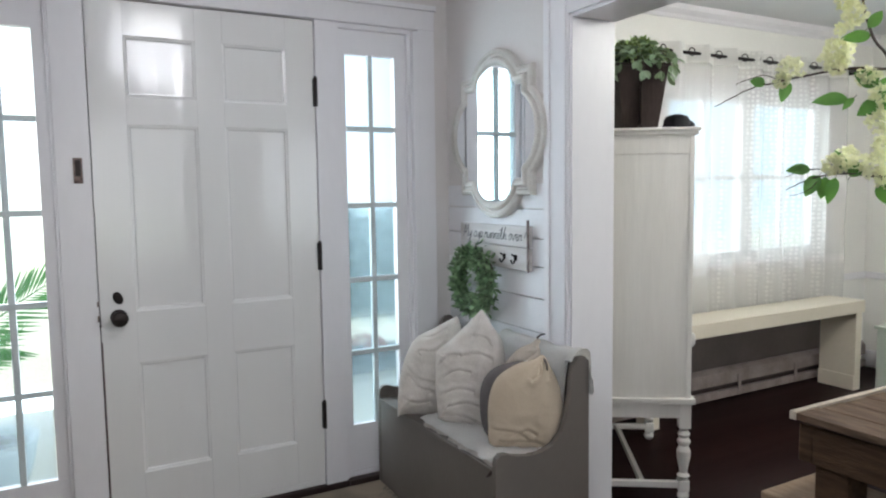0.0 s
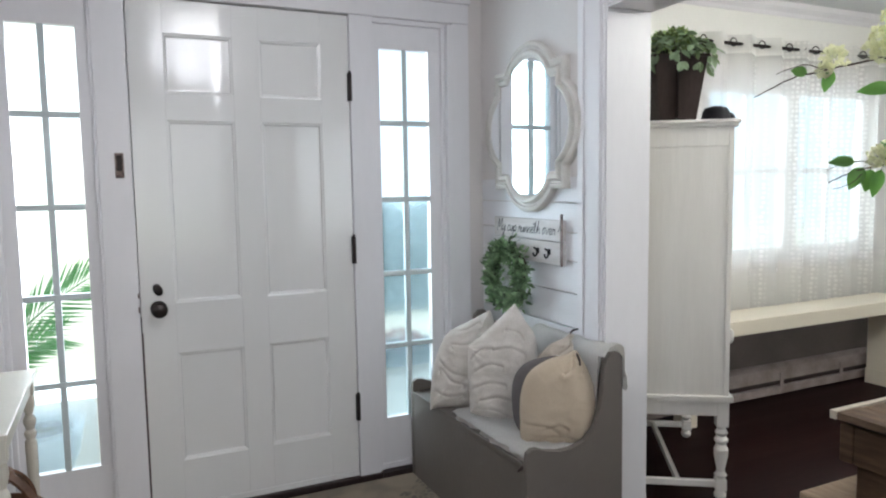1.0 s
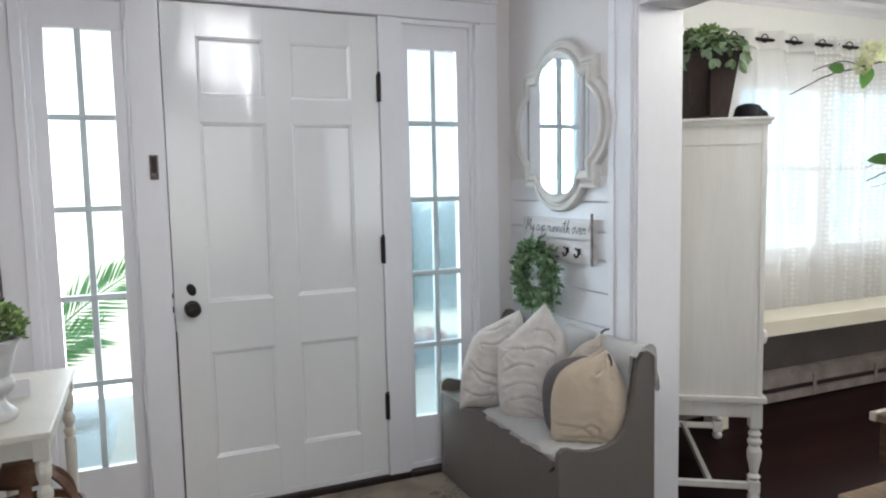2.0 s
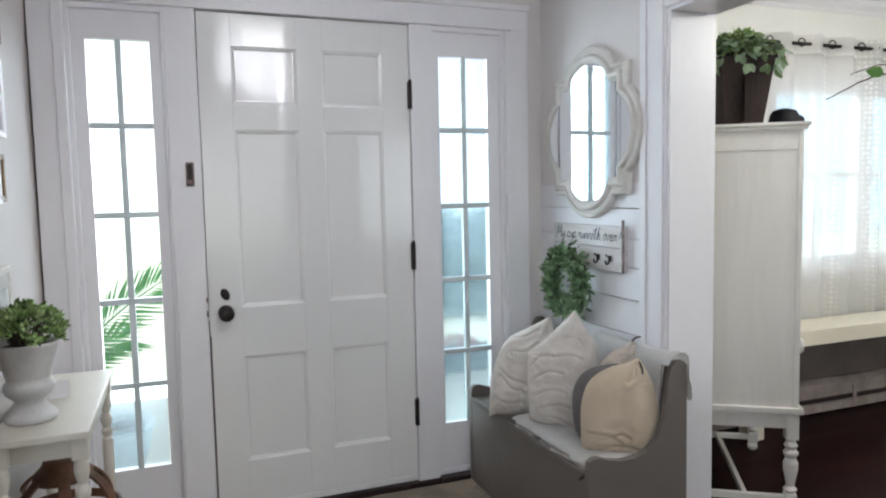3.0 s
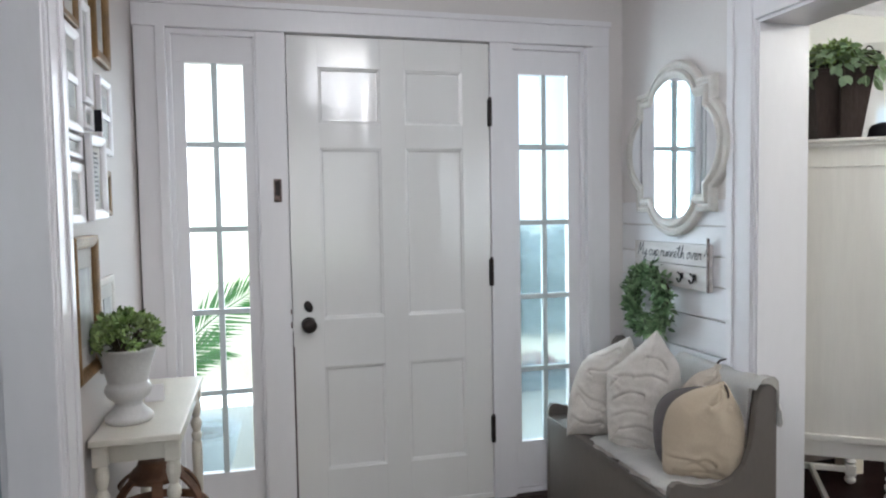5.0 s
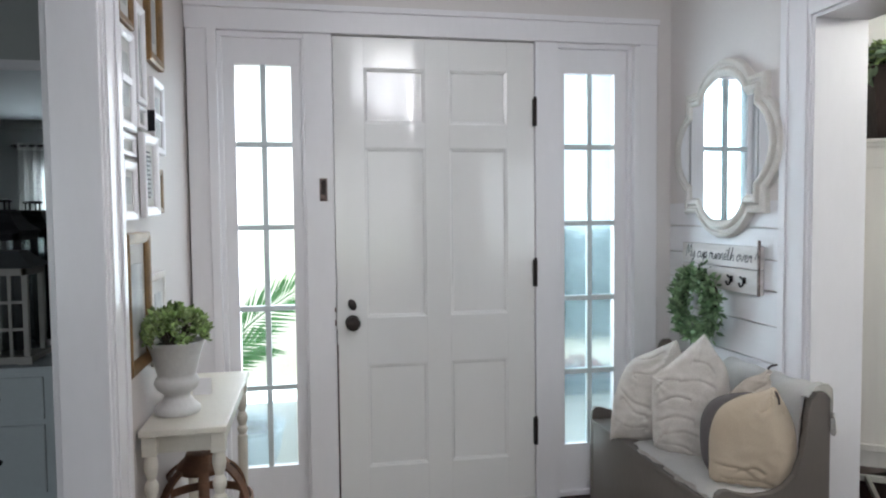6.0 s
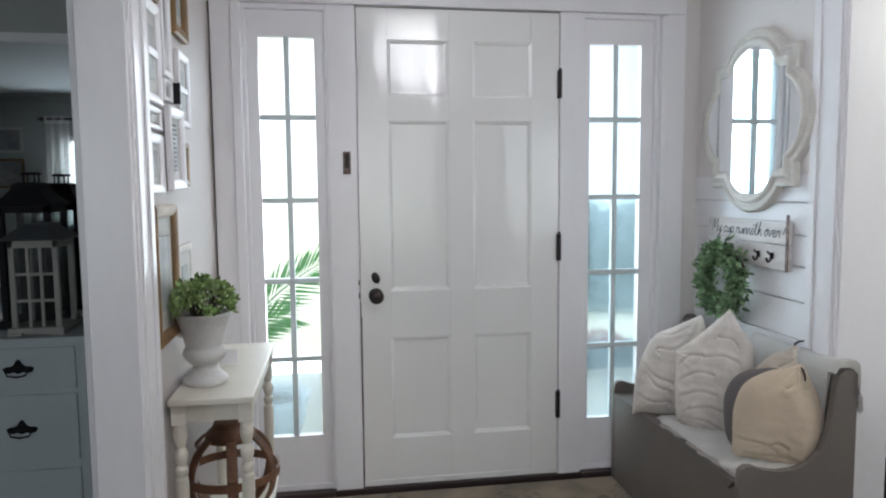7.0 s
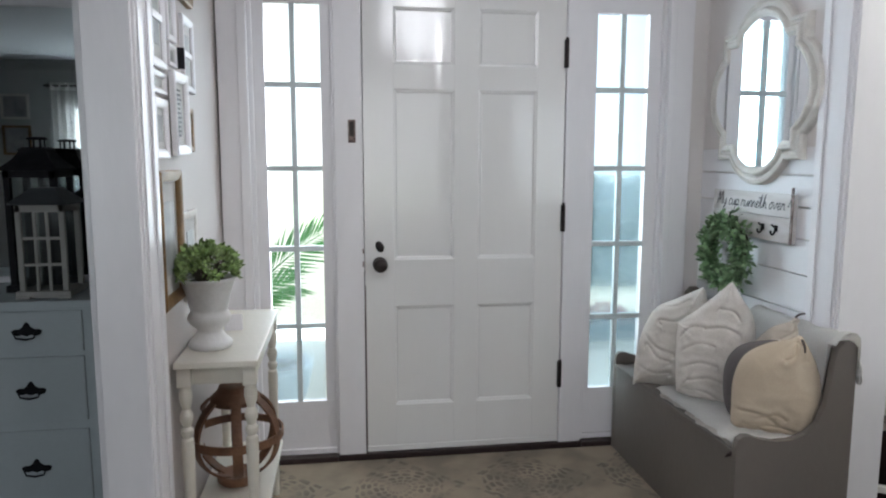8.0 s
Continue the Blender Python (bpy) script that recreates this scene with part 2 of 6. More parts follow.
def hazy_glass(name, tint, film, amount):
    """Old glass with a dull film that catches the daylight, thicker low down on some panes."""
    m = glass_material(name, tint, 0.04, 0.04)
    n, l = m.node_tree.nodes, m.node_tree.links
    thin, mx, nz, rg, geo = n.new("ShaderNodeBsdfTranslucent"), n.new("ShaderNodeMixShader"), n.new("ShaderNodeTexNoise"), n.new("ShaderNodeMapRange"), n.new("ShaderNodeNewGeometry")
    thin.inputs["Color"].default_value = (*film, 1)
    nz.inputs["Scale"].default_value, nz.inputs["Detail"].default_value = 2.2, 3
    l.new(geo.outputs["Position"], nz.inputs["Vector"])
    l.new(nz.outputs["Fac"], rg.inputs["Value"])
    rg.inputs["From Min"].default_value, rg.inputs["From Max"].default_value = 0.3, 0.7
    rg.inputs["To Min"].default_value, rg.inputs["To Max"].default_value = amount * 0.5, amount
    l.new(rg.outputs["Result"], mx.inputs["Fac"])
    l.new(n["Mix Shader"].outputs["Shader"], mx.inputs[1])
    l.new(thin.outputs["BSDF"], mx.inputs[2])
    l.new(mx.outputs["Shader"], n["Material Output"].inputs["Surface"])
    return m


def misted_glass(name, tint, film, clear, amount):
    """Old misted pane: what lies behind it shows soft and tinted."""
    m = hazy_glass(name, tint, film, amount)
    n, l = m.node_tree.nodes, m.node_tree.links
    soft, mx = n.new("ShaderNodeBsdfRefraction"), n.new("ShaderNodeMixShader")
    soft.inputs["Color"].default_value = (*tint, 1)
    soft.inputs["Roughness"].default_value, soft.inputs["IOR"].default_value = 0.22, 1.10
    mx.inputs["Fac"].default_value = 1 - clear
    last = n["Material Output"].inputs["Surface"].links[0].from_socket
    l.new(last, mx.inputs[1])
    l.new(soft.outputs["BSDF"], mx.inputs[2])
    l.new(mx.outputs["Shader"], n["Material Output"].inputs["Surface"])
    return m


clear_pane = hazy_glass("clear_pane", (0.97, 0.99, 0.99), (0.80, 0.88, 0.92), 0.008)
hazy_pane = misted_glass("hazy_pane", (0.90, 0.955, 0.975), (0.66, 0.82, 0.90), 0.22, 0.50)
damp_pane = misted_glass("damp_pane", (0.93, 0.97, 0.98), (0.70, 0.82, 0.88), 0.45, 0.25)
small_glass = glass_material("small_glass", (0.85, 0.88, 0.88), 0.08, 0.08)

mirror_glass, _n, _l, _b = nodes_of("mirror_glass")
_b.inputs["Metallic"].default_value, _b.inputs["Roughness"].default_value = 1.0, 0.015
_b.inputs["Base Color"].default_value = (0.88, 0.90, 0.91, 1)

aged_mirror, _n, _l, _b = nodes_of("parlour_mirror_glass")
_b.inputs["Metallic"].default_value, _b.inputs["Roughness"].default_value = 1.0, 0.02
_b.inputs["Base Color"].default_value = (0.80, 0.84, 0.84, 1)


def sheer_material():
    """Thin voile with woven rows of dots, denser towards a lace hem and in the header band."""
    m, n, l, b = nodes_of("sheer_voile")
    out = n["Material Output"]
    geo, sep = n.new("ShaderNodeNewGeometry"), n.new("ShaderNodeSeparateXYZ")
    l.new(geo.outputs["Position"], sep.inputs["Vector"])
    vor = n.new("ShaderNodeTexVoronoi")
    vor.inputs["Scale"].default_value, vor.inputs["Randomness"].default_value = 34, 0.3
    mp = n.new("ShaderNodeMapping")
    mp.inputs["Scale"].default_value = (1, 0, 1)
    l.new(geo.outputs["Position"], mp.inputs["Vector"])
    l.new(mp.outputs["Vector"], vor.inputs["Vector"])
    dots = n.new("ShaderNodeMapRange")
    dots.inputs["From Min"].default_value, dots.inputs["From Max"].default_value = 0.25, 0.45
    dots.inputs["To Min"].default_value, dots.inputs["To Max"].default_value = 0.16, 0.0
    l.new(vor.outputs["Distance"], dots.inputs["Value"])
    band, bandr, dotm = n.new("ShaderNodeTexNoise"), n.new("ShaderNodeMapRange"), n.new("ShaderNodeMath")
    bmap = n.new("ShaderNodeMapping")
    bmap.inputs["Scale"].default_value = (1, 0, 0.03)
    l.new(geo.outputs["Position"], bmap.inputs["Vector"])
    l.new(bmap.outputs["Vector"], band.inputs["Vector"])
    band.inputs["Scale"].default_value, band.inputs["Detail"].default_value = 9.0, 1
    bandr.inputs["From Min"].default_value, bandr.inputs["From Max"].default_value = 0.44, 0.56
    l.new(band.outputs["Fac"], bandr.inputs["Value"])
    dotm.operation = "MULTIPLY"
    l.new(dots.outputs["Result"], dotm.inputs[0])
    l.new(bandr.outputs["Result"], dotm.inputs[1])
    hem = n.new("ShaderNodeMapRange")
    hem.inputs["From Min"].default_value, hem.inputs["From Max"].default_value = 0.90, 0.80
    hem.inputs["To Min"].default_value, hem.inputs["To Max"].default_value = 0.0, 0.28
    l.new(sep.outputs["Z"], hem.inputs["Value"])
    head, both = n.new("ShaderNodeMapRange"), n.new("ShaderNodeMath")
    head.inputs["From Min"].default_value, head.inputs["From Max"].default_value = 2.115, 2.125
    head.inputs["To Max"].default_value = 0.40
    l.new(sep.outputs["Z"], head.inputs["Value"])
    both.operation = "ADD"
    l.new(hem.outputs["Result"], both.inputs[0])
    l.new(head.outputs["Result"], both.inputs[1])
    total = n.new("ShaderNodeMath")
    total.operation = "ADD"
    l.new(dotm.outputs["Value"], total.inputs[0])
    l.new(both.outputs["Value"], total.inputs[1])
    plus = n.new("ShaderNodeMath")
    plus.operation = "ADD"
    plus.inputs[1].default_value = 0.46
    l.new(total.outputs["Value"], plus.inputs[0])
    clear, cloth, thin, half, mx = (n.new("ShaderNodeBsdfTransparent"), n.new("ShaderNodeBsdfDiffuse"), n.new("ShaderNodeBsdfTranslucent"),
                                    n.new("ShaderNodeMixShader"), n.new("ShaderNodeMixShader"))
    cloth.inputs["Color"].default_value = (0.88, 0.86, 0.83, 1)
    thin.inputs["Color"].default_value = (0.86, 0.85, 0.82, 1)
    half.inputs["Fac"].default_value = 0.45
    l.new(cloth.outputs["BSDF"], half.inputs[1])
    l.new(thin.outputs["BSDF"], half.inputs[2])
    l.new(plus.outputs["Value"], mx.inputs["Fac"])
    l.new(clear.outputs["BSDF"], mx.inputs[1])
    l.new(half.outputs["Shader"], mx.inputs[2])
    l.new(mx.outputs["Shader"], out.inputs["Surface"])
    return m


sheer = sheer_material()


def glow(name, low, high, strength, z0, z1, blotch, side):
    """A far emitting sheet in place of daylight: low colour near the ground, high colour above, soft blotches, cooler
    towards one side.
    """
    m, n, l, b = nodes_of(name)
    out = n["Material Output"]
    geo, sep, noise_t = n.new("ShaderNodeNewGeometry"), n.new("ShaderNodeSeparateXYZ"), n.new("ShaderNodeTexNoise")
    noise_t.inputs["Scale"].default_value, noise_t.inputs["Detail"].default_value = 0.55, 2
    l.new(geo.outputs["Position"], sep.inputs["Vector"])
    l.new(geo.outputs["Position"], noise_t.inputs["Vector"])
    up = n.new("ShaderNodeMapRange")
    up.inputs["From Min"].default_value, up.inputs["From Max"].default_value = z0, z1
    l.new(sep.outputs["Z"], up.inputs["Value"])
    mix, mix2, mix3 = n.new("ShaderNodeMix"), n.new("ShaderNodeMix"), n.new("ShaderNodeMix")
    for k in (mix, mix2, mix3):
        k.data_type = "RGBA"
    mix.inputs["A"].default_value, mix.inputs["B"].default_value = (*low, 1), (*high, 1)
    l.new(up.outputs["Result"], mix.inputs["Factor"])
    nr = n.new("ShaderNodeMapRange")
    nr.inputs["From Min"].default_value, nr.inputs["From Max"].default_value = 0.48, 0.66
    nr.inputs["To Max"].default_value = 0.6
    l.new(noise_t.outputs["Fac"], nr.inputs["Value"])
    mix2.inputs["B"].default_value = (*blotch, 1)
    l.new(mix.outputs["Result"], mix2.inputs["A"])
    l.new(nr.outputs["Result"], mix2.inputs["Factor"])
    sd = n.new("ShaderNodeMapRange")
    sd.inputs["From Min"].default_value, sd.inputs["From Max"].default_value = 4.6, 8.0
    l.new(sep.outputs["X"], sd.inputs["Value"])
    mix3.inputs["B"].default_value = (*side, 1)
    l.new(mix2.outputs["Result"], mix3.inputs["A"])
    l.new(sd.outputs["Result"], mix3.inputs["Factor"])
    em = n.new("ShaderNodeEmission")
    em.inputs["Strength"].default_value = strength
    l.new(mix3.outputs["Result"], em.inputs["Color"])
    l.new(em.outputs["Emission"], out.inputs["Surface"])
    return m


# the last colour paints blue haze into the view right of the door
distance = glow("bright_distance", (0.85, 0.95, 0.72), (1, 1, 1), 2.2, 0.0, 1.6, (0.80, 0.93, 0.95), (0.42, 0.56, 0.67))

lamp_glow, _n, _l, _b = nodes_of("opal_glass_lit")
_b.inputs["Base Color"].default_value = (0.9, 0.88, 0.85, 1)
_b.inputs["Emission Color"].default_value, _b.inputs["Emission Strength"].default_value = (1.0, 0.97, 0.95, 1), 10.0
lamp_bright = lamp_glow.copy()
lamp_bright.name = "opal_glass_bright"
lamp_bright.node_tree.nodes["Principled BSDF"].inputs["Emission Strength"].default_value = 18.0

def rug_material():
    """Faded beige weave: round medallions of small dashes between crossing dashed lines, worn away in patches."""
    m, n, l, b = nodes_of("rug_weave")

    def calc(op, *values):
        k = n.new("ShaderNodeMath")
        k.operation = op
        for i, v in enumerate(values):
            if hasattr(v, "node"):
                l.new(v, k.inputs[i])
            else:
                k.inputs[i].default_value = v
        return k.outputs["Value"]

    def rough_noise(scale, detail=3):
        k = n.new("ShaderNodeTexNoise")
        k.inputs["Scale"].default_value, k.inputs["Detail"].default_value = scale, detail
        l.new(geo.outputs["Position"], k.inputs["Vector"])
        return k.outputs["Fac"]

    geo, sep = n.new("ShaderNodeNewGeometry"), n.new("ShaderNodeSeparateXYZ")
    l.new(geo.outputs["Position"], sep.inputs["Vector"])
    wander = calc("MULTIPLY", calc("SUBTRACT", rough_noise(7), 0.5), 0.06)
    x, y = calc("ADD", sep.outputs["X"], wander), calc("SUBTRACT", sep.outputs["Y"], wander)
    cell = 0.54
    px = calc("WRAP", calc("ADD", x, -0.12), cell / 2, -cell / 2)
    py = calc("WRAP", calc("ADD", y, 0.34), cell / 2, -cell / 2)
    r = calc("SQRT", calc("ADD", calc("MULTIPLY", px, px), calc("MULTIPLY", py, py)))
    ang = calc("ARCTAN2", py, px)
    turn = calc("ADD", calc("MULTIPLY", ang, 8.0), calc("MULTIPLY", calc("FLOOR", calc("MULTIPLY", r, 17.5)), 1.9))
    dash = calc("MULTIPLY", calc("SINE", turn), calc("SINE", calc("MULTIPLY", r, 110.0)))
    inside = calc("LESS_THAN", r, 0.19)
    medal = calc("MULTIPLY", calc("GREATER_THAN", calc("ABSOLUTE", dash), 0.42), inside)
    u, v = calc("ADD", px, py), calc("SUBTRACT", px, py)
    near_u = calc("LESS_THAN", calc("ABSOLUTE", calc("WRAP", calc("ADD", u, cell / 2), cell / 2, -cell / 2)), 0.013)
    near_v = calc("LESS_THAN", calc("ABSOLUTE", calc("WRAP", calc("ADD", v, cell / 2), cell / 2, -cell / 2)), 0.013)
    gap_u = calc("GREATER_THAN", calc("SINE", calc("MULTIPLY", v, 58.0)), -0.35)
    gap_v = calc("GREATER_THAN", calc("SINE", calc("MULTIPLY", u, 58.0)), -0.35)
    lattice = calc("MAXIMUM", calc("MULTIPLY", near_u, gap_u), calc("MULTIPLY", near_v, gap_v))
    wear = n.new("ShaderNodeMapRange")
    wear.inputs["From Min"].default_value, wear.inputs["From Max"].default_value = 0.34, 0.60
    l.new(rough_noise(11, 6), wear.inputs["Value"])
    ink_part = calc("MULTIPLY", calc("MAXIMUM", medal, calc("MULTIPLY", lattice, 0.9)), wear.outputs["Result"])
    base, mix = n.new("ShaderNodeMix"), n.new("ShaderNodeMix")
    base.data_type = mix.data_type = "RGBA"
    base.inputs["A"].default_value, base.inputs["B"].default_value = (0.30, 0.245, 0.18, 1), (0.20, 0.165, 0.125, 1)
    patch = n.new("ShaderNodeMapRange")
    patch.inputs["From Min"].default_value, patch.inputs["From Max"].default_value = 0.40, 0.62
    l.new(rough_noise(4.5, 5), patch.inputs["Value"])
    l.new(patch.outputs["Result"], base.inputs["Factor"])
    l.new(base.outputs["Result"], mix.inputs["A"])
    mix.inputs["B"].default_value = (0.075, 0.062, 0.056, 1)
    l.new(calc("MULTIPLY", ink_part, 0.62), mix.inputs["Factor"])
    l.new(mix.outputs["Result"], b.inputs["Base Color"])
    b.inputs["Roughness"].default_value = 0.95
    bp = n.new("ShaderNodeBump")
    bp.inputs["Strength"].default_value, bp.inputs["Distance"].default_value = 0.3, 0.003
    l.new(rough_noise(260), bp.inputs["Height"])
    l.new(bp.outputs["Normal"], b.inputs["Normal"])
    return m


rug_weave = rug_material()

# ---- building blocks ----


def mesh_of(name, bm, material, smooth=False):
    data = bpy.data.meshes.new(name)
    bmesh.ops.recalc_face_normals(bm, faces=bm.faces)
    bm.to_mesh(data)
    bm.free()
    data.materials.append(material)
    if smooth:
        data.shade_smooth()
    return data


def part(name, bm, material, parent, label="", smooth=False):
    ob = new(name, mesh_of(name, bm, material, smooth))
    ob.parent = parent
    return tagged(ob, label)


def shared(name, data, parent, place=(0, 0, 0), m=None):
    ob = new(name, data)
    ob.parent = parent
    ob.matrix_local = m if m else Matrix.Translation(place)
    return ob


def thing(name, label, category, place=(0, 0, 0), turn=0.0, group="", kind=""):
    ob = new(name)
    ob.empty_display_size = 0.05
    ob.matrix_world = pose(*place, 0, 0, turn)
    return tagged(ob, label, category, group, kind)


def solid(name, bm, material, label, category, kind="", group="", smooth=False):
    return tagged(new(name, mesh_of(name, bm, material, smooth)), label, category, group, kind)


def box(lo, hi, bevel=0.0, bm=None):
    bm = bm or bmesh.new()
    made = bmesh.ops.create_cube(bm, size=1)["verts"]
    for v in made:
        v.co = Vector([lo[i] + (v.co[i] + 0.5) * (hi[i] - lo[i]) for i in range(3)])
    if bevel:
        edges = list({e for v in made for e in v.link_edges})
        bmesh.ops.bevel(bm, geom=edges, offset=bevel, segments=2, profile=0.6, affect="EDGES")
    return bm


def boxes(rows, bevel=0.0):
    bm = bmesh.new()
    for lo, hi in rows:
        box(lo, hi, bevel, bm)
    return bm


def lathe(profile, segs=24, bm=None, at=(0, 0, 0)):
    """profile: (radius, height) from bottom to top."""
    bm = bm or bmesh.new()
    rings = []
    for r, z in profile:
        rings.append([bm.verts.new((at[0] + r * math.cos(2 * math.pi * i / segs), at[1] + r * math.sin(2 * math.pi * i / segs), at[2] + z)) for i in range(segs)])
    for a, b in zip(rings, rings[1:]):
        for i in range(segs):
            bm.faces.new((a[i], a[(i + 1) % segs], b[(i + 1) % segs], b[i]))
    bm.faces.new(rings[0][::-1])
    bm.faces.new(rings[-1])
    return bm


def tube(points, radii, segs=8, bm=None, closed=False):
    bm = bm or bmesh.new()
    pts = [Vector(p) for p in points]
    if not hasattr(radii, "__len__"):
        radii = [radii] * len(pts)
    rings = []
    for i, p in enumerate(pts):
        a = pts[i - 1] if i or closed else p
        b = pts[(i + 1) % len(pts)] if closed or i + 1 < len(pts) else p
        d = (b - a).normalized()
        s = d.cross(Vector((0, 0, 1)))
        s = s.normalized() if s.length > 0.05 else d.cross(Vector((1, 0, 0))).normalized()
        u = s.cross(d).normalized()
        rings.append([bm.verts.new(p + radii[i] * (math.cos(2 * math.pi * k / segs) * s + math.sin(2 * math.pi * k / segs) * u)) for k in range(segs)])
    pairs = list(zip(rings, rings[1:])) + ([(rings[-1], rings[0])] if closed else [])
    for a, b in pairs:
        for k in range(segs):
            bm.faces.new((a[k], a[(k + 1) % segs], b[(k + 1) % segs], b[k]))
    if not closed:
        bm.faces.new(rings[0][::-1])
        bm.faces.new(rings[-1])
    return bm


def prism(outline, a, b, axis="y", bevel=0.0):
    """A flat outline drawn out from a to b along an axis. Outline in (x, z) for y, (y, z) for x, (x, y) for z."""
    bm = bmesh.new()

    def at(p, d):
        return {"y": (p[0], d, p[1]), "x": (d, p[0], p[1]), "z": (p[0], p[1], d)}[axis]
    lo = [bm.verts.new(at(p, a)) for p in outline]
    hi = [bm.verts.new(at(p, b)) for p in outline]
    caps = [bm.faces.new(lo), bm.faces.new(hi[::-1])]
    n = len(outline)
    for i in range(n):
        bm.faces.new((lo[i], hi[i], hi[(i + 1) % n], lo[(i + 1) % n]))
    if bevel:
        edges = [e for f in caps for e in f.edges]
        bmesh.ops.bevel(bm, geom=edges, offset=bevel, segments=2, profile=0.6, affect="EDGES")
    return bm


def smooth_loop(points, per=6):
    """A closed curve through the points."""
    n, out = len(points), []
    for i in range(n):
        p0, p1, p2, p3 = (Vector(points[(i + k) % n]) for k in (-1, 0, 1, 2))
        for k in range(per):
            t = k / per
            out.append(0.5 * ((2 * p1) + (p2 - p0) * t + (2 * p0 - 5 * p1 + 4 * p2 - p3) * t * t + (3 * p1 - p0 - 3 * p2 + p3) * t ** 3))
    return out


def leaf(bm, base, way, up, length, width, cup=0.15):
    """One pointed leaf of six faces, bent a little along its rib."""
    way = Vector(way).normalized()
    side = way.cross(Vector(up))
    side = side.normalized() if side.length > 1e-3 else way.cross(Vector((1, 0.2, 0))).normalized()
    nrm = side.cross(way)
    base = Vector(base)
    rib = [base + way * length * t + nrm * (-cup * length * t * t) for t in (0, 0.35, 0.7, 1)]
    w = (0.0, 0.5 * width, 0.36 * width, 0.0)
    v0, v3 = bm.verts.new(rib[0]), bm.verts.new(rib[3])
    mids = [bm.verts.new(rib[k]) for k in (1, 2)]
    for s in (1, -1):
        e = [bm.verts.new(rib[k] + side * s * w[k] + nrm * cup * 0.5 * w[k]) for k in (1, 2)]
        bm.faces.new((v0, mids[0], e[0]))
        bm.faces.new((mids[0], mids[1], e[1], e[0]))
        bm.faces.new((mids[1], v3, e[1]))


def rand_dir(rng, up=0.0):
    while True:
        v = Vector((rng.uniform(-1, 1), rng.uniform(-1, 1), rng.uniform(-1 + up, 1)))
        if 0.1 < v.length < 1:
            return v.normalized()

# ---- the setting ----
XR, XR2, XL, XL2 = 1.571, 1.769, -0.601, -0.708      # faces of the two partitions
YJ, YK = -0.945, -1.22                               # ends of the partitions at the wide openings
CEIL, HEAD = 2.46, 2.02

solid("ground", boxes([((-60, 0.16, -0.5), (60, 80, -0.22))]), lawn, "sunlit pale gravel drive before the house", "ground", "structure")
solid("porch", boxes([((-3, 0.165, -0.30), (6, 2.6, -0.10))], 0.01), concrete, "pale sunlit concrete porch slab", "porch", "structure")
solid("porch_roof", boxes([((-7, 0.21, 2.95), (8, 2.2, 3.09))]), trim_paint, "white boarded porch roof", "porch roof", "structure")
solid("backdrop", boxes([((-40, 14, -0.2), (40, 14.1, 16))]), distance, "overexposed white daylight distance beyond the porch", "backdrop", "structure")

solid("floor", boxes([((-5.2, -6.4, -0.2), (5.3, 0.16, 0.0))]), dark_floor, "dark cherry-stained glossy hardwood floor", "floor", "structure")
solid("ceiling", boxes([((-5.2, -6.4, CEIL), (5.3, 0.2, CEIL + 0.15))]), ceiling_paint, "flat white painted ceiling", "ceiling", "structure")

# front wall, with the entry unit, the dining window and solid wall between
WY = 0.05
solid("wall_north", boxes([((XL - 0.05, 0.0, 2.135), (XR + 0.05, 0.16, CEIL)), ((1.42, 0.0, 0), (XR + 0.05, 0.16, 2.135)),
                           ((XL - 0.05, 0.02, 0), (-0.50, 0.16, 2.135))]), wall_paint,
      "white painted wall round the front entry", "wall", "structure")
solid("wall_dining_north", boxes([((XR2 - 0.1, WY, 0), (3.10, 0.2, CEIL)), ((4.66, WY, 0), (5.3, 0.2, CEIL)), ((3.10, WY, 0), (4.66, 0.2, 0.88)),
                                  ((3.10, WY, 1.97), (4.66, 0.2, CEIL))]), dining_paint, "warm white dining room wall round a window", "wall", "structure")
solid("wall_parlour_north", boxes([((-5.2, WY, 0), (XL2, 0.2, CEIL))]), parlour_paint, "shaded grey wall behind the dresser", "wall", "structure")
solid("wall_dining_east", boxes([((5.2, -6.4, 0), (5.35, WY, CEIL))]), dining_paint, "warm white dining room side wall", "wall", "structure")
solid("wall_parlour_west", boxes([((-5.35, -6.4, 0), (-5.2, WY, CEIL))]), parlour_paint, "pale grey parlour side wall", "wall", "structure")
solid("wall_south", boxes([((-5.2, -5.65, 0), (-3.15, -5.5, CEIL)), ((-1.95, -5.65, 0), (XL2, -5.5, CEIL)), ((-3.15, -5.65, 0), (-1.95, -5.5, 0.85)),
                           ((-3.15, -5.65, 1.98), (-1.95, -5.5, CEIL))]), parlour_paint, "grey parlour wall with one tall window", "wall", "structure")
# unseen end wall; its window openings are added to let in fill light
solid("wall_hall_south", boxes([((XL2, -6.4, 0), (-0.4, -6.25, CEIL)), ((1.4, -6.4, 0), (2.4, -6.25, CEIL)), ((4.4, -6.4, 0), (5.2, -6.25, CEIL)), ((2.4, -6.4, 0), (4.4, -6.25, 0.7)), ((2.4, -6.4, 2.2), (4.4, -6.25, CEIL)), ((-0.4, -6.4, 0), (1.4, -6.25, 0.6)),
                                ((-0.4, -6.4, 2.3), (1.4, -6.25, CEIL))]), wall_paint, "unseen white end wall with two added window openings", "wall", "structure")

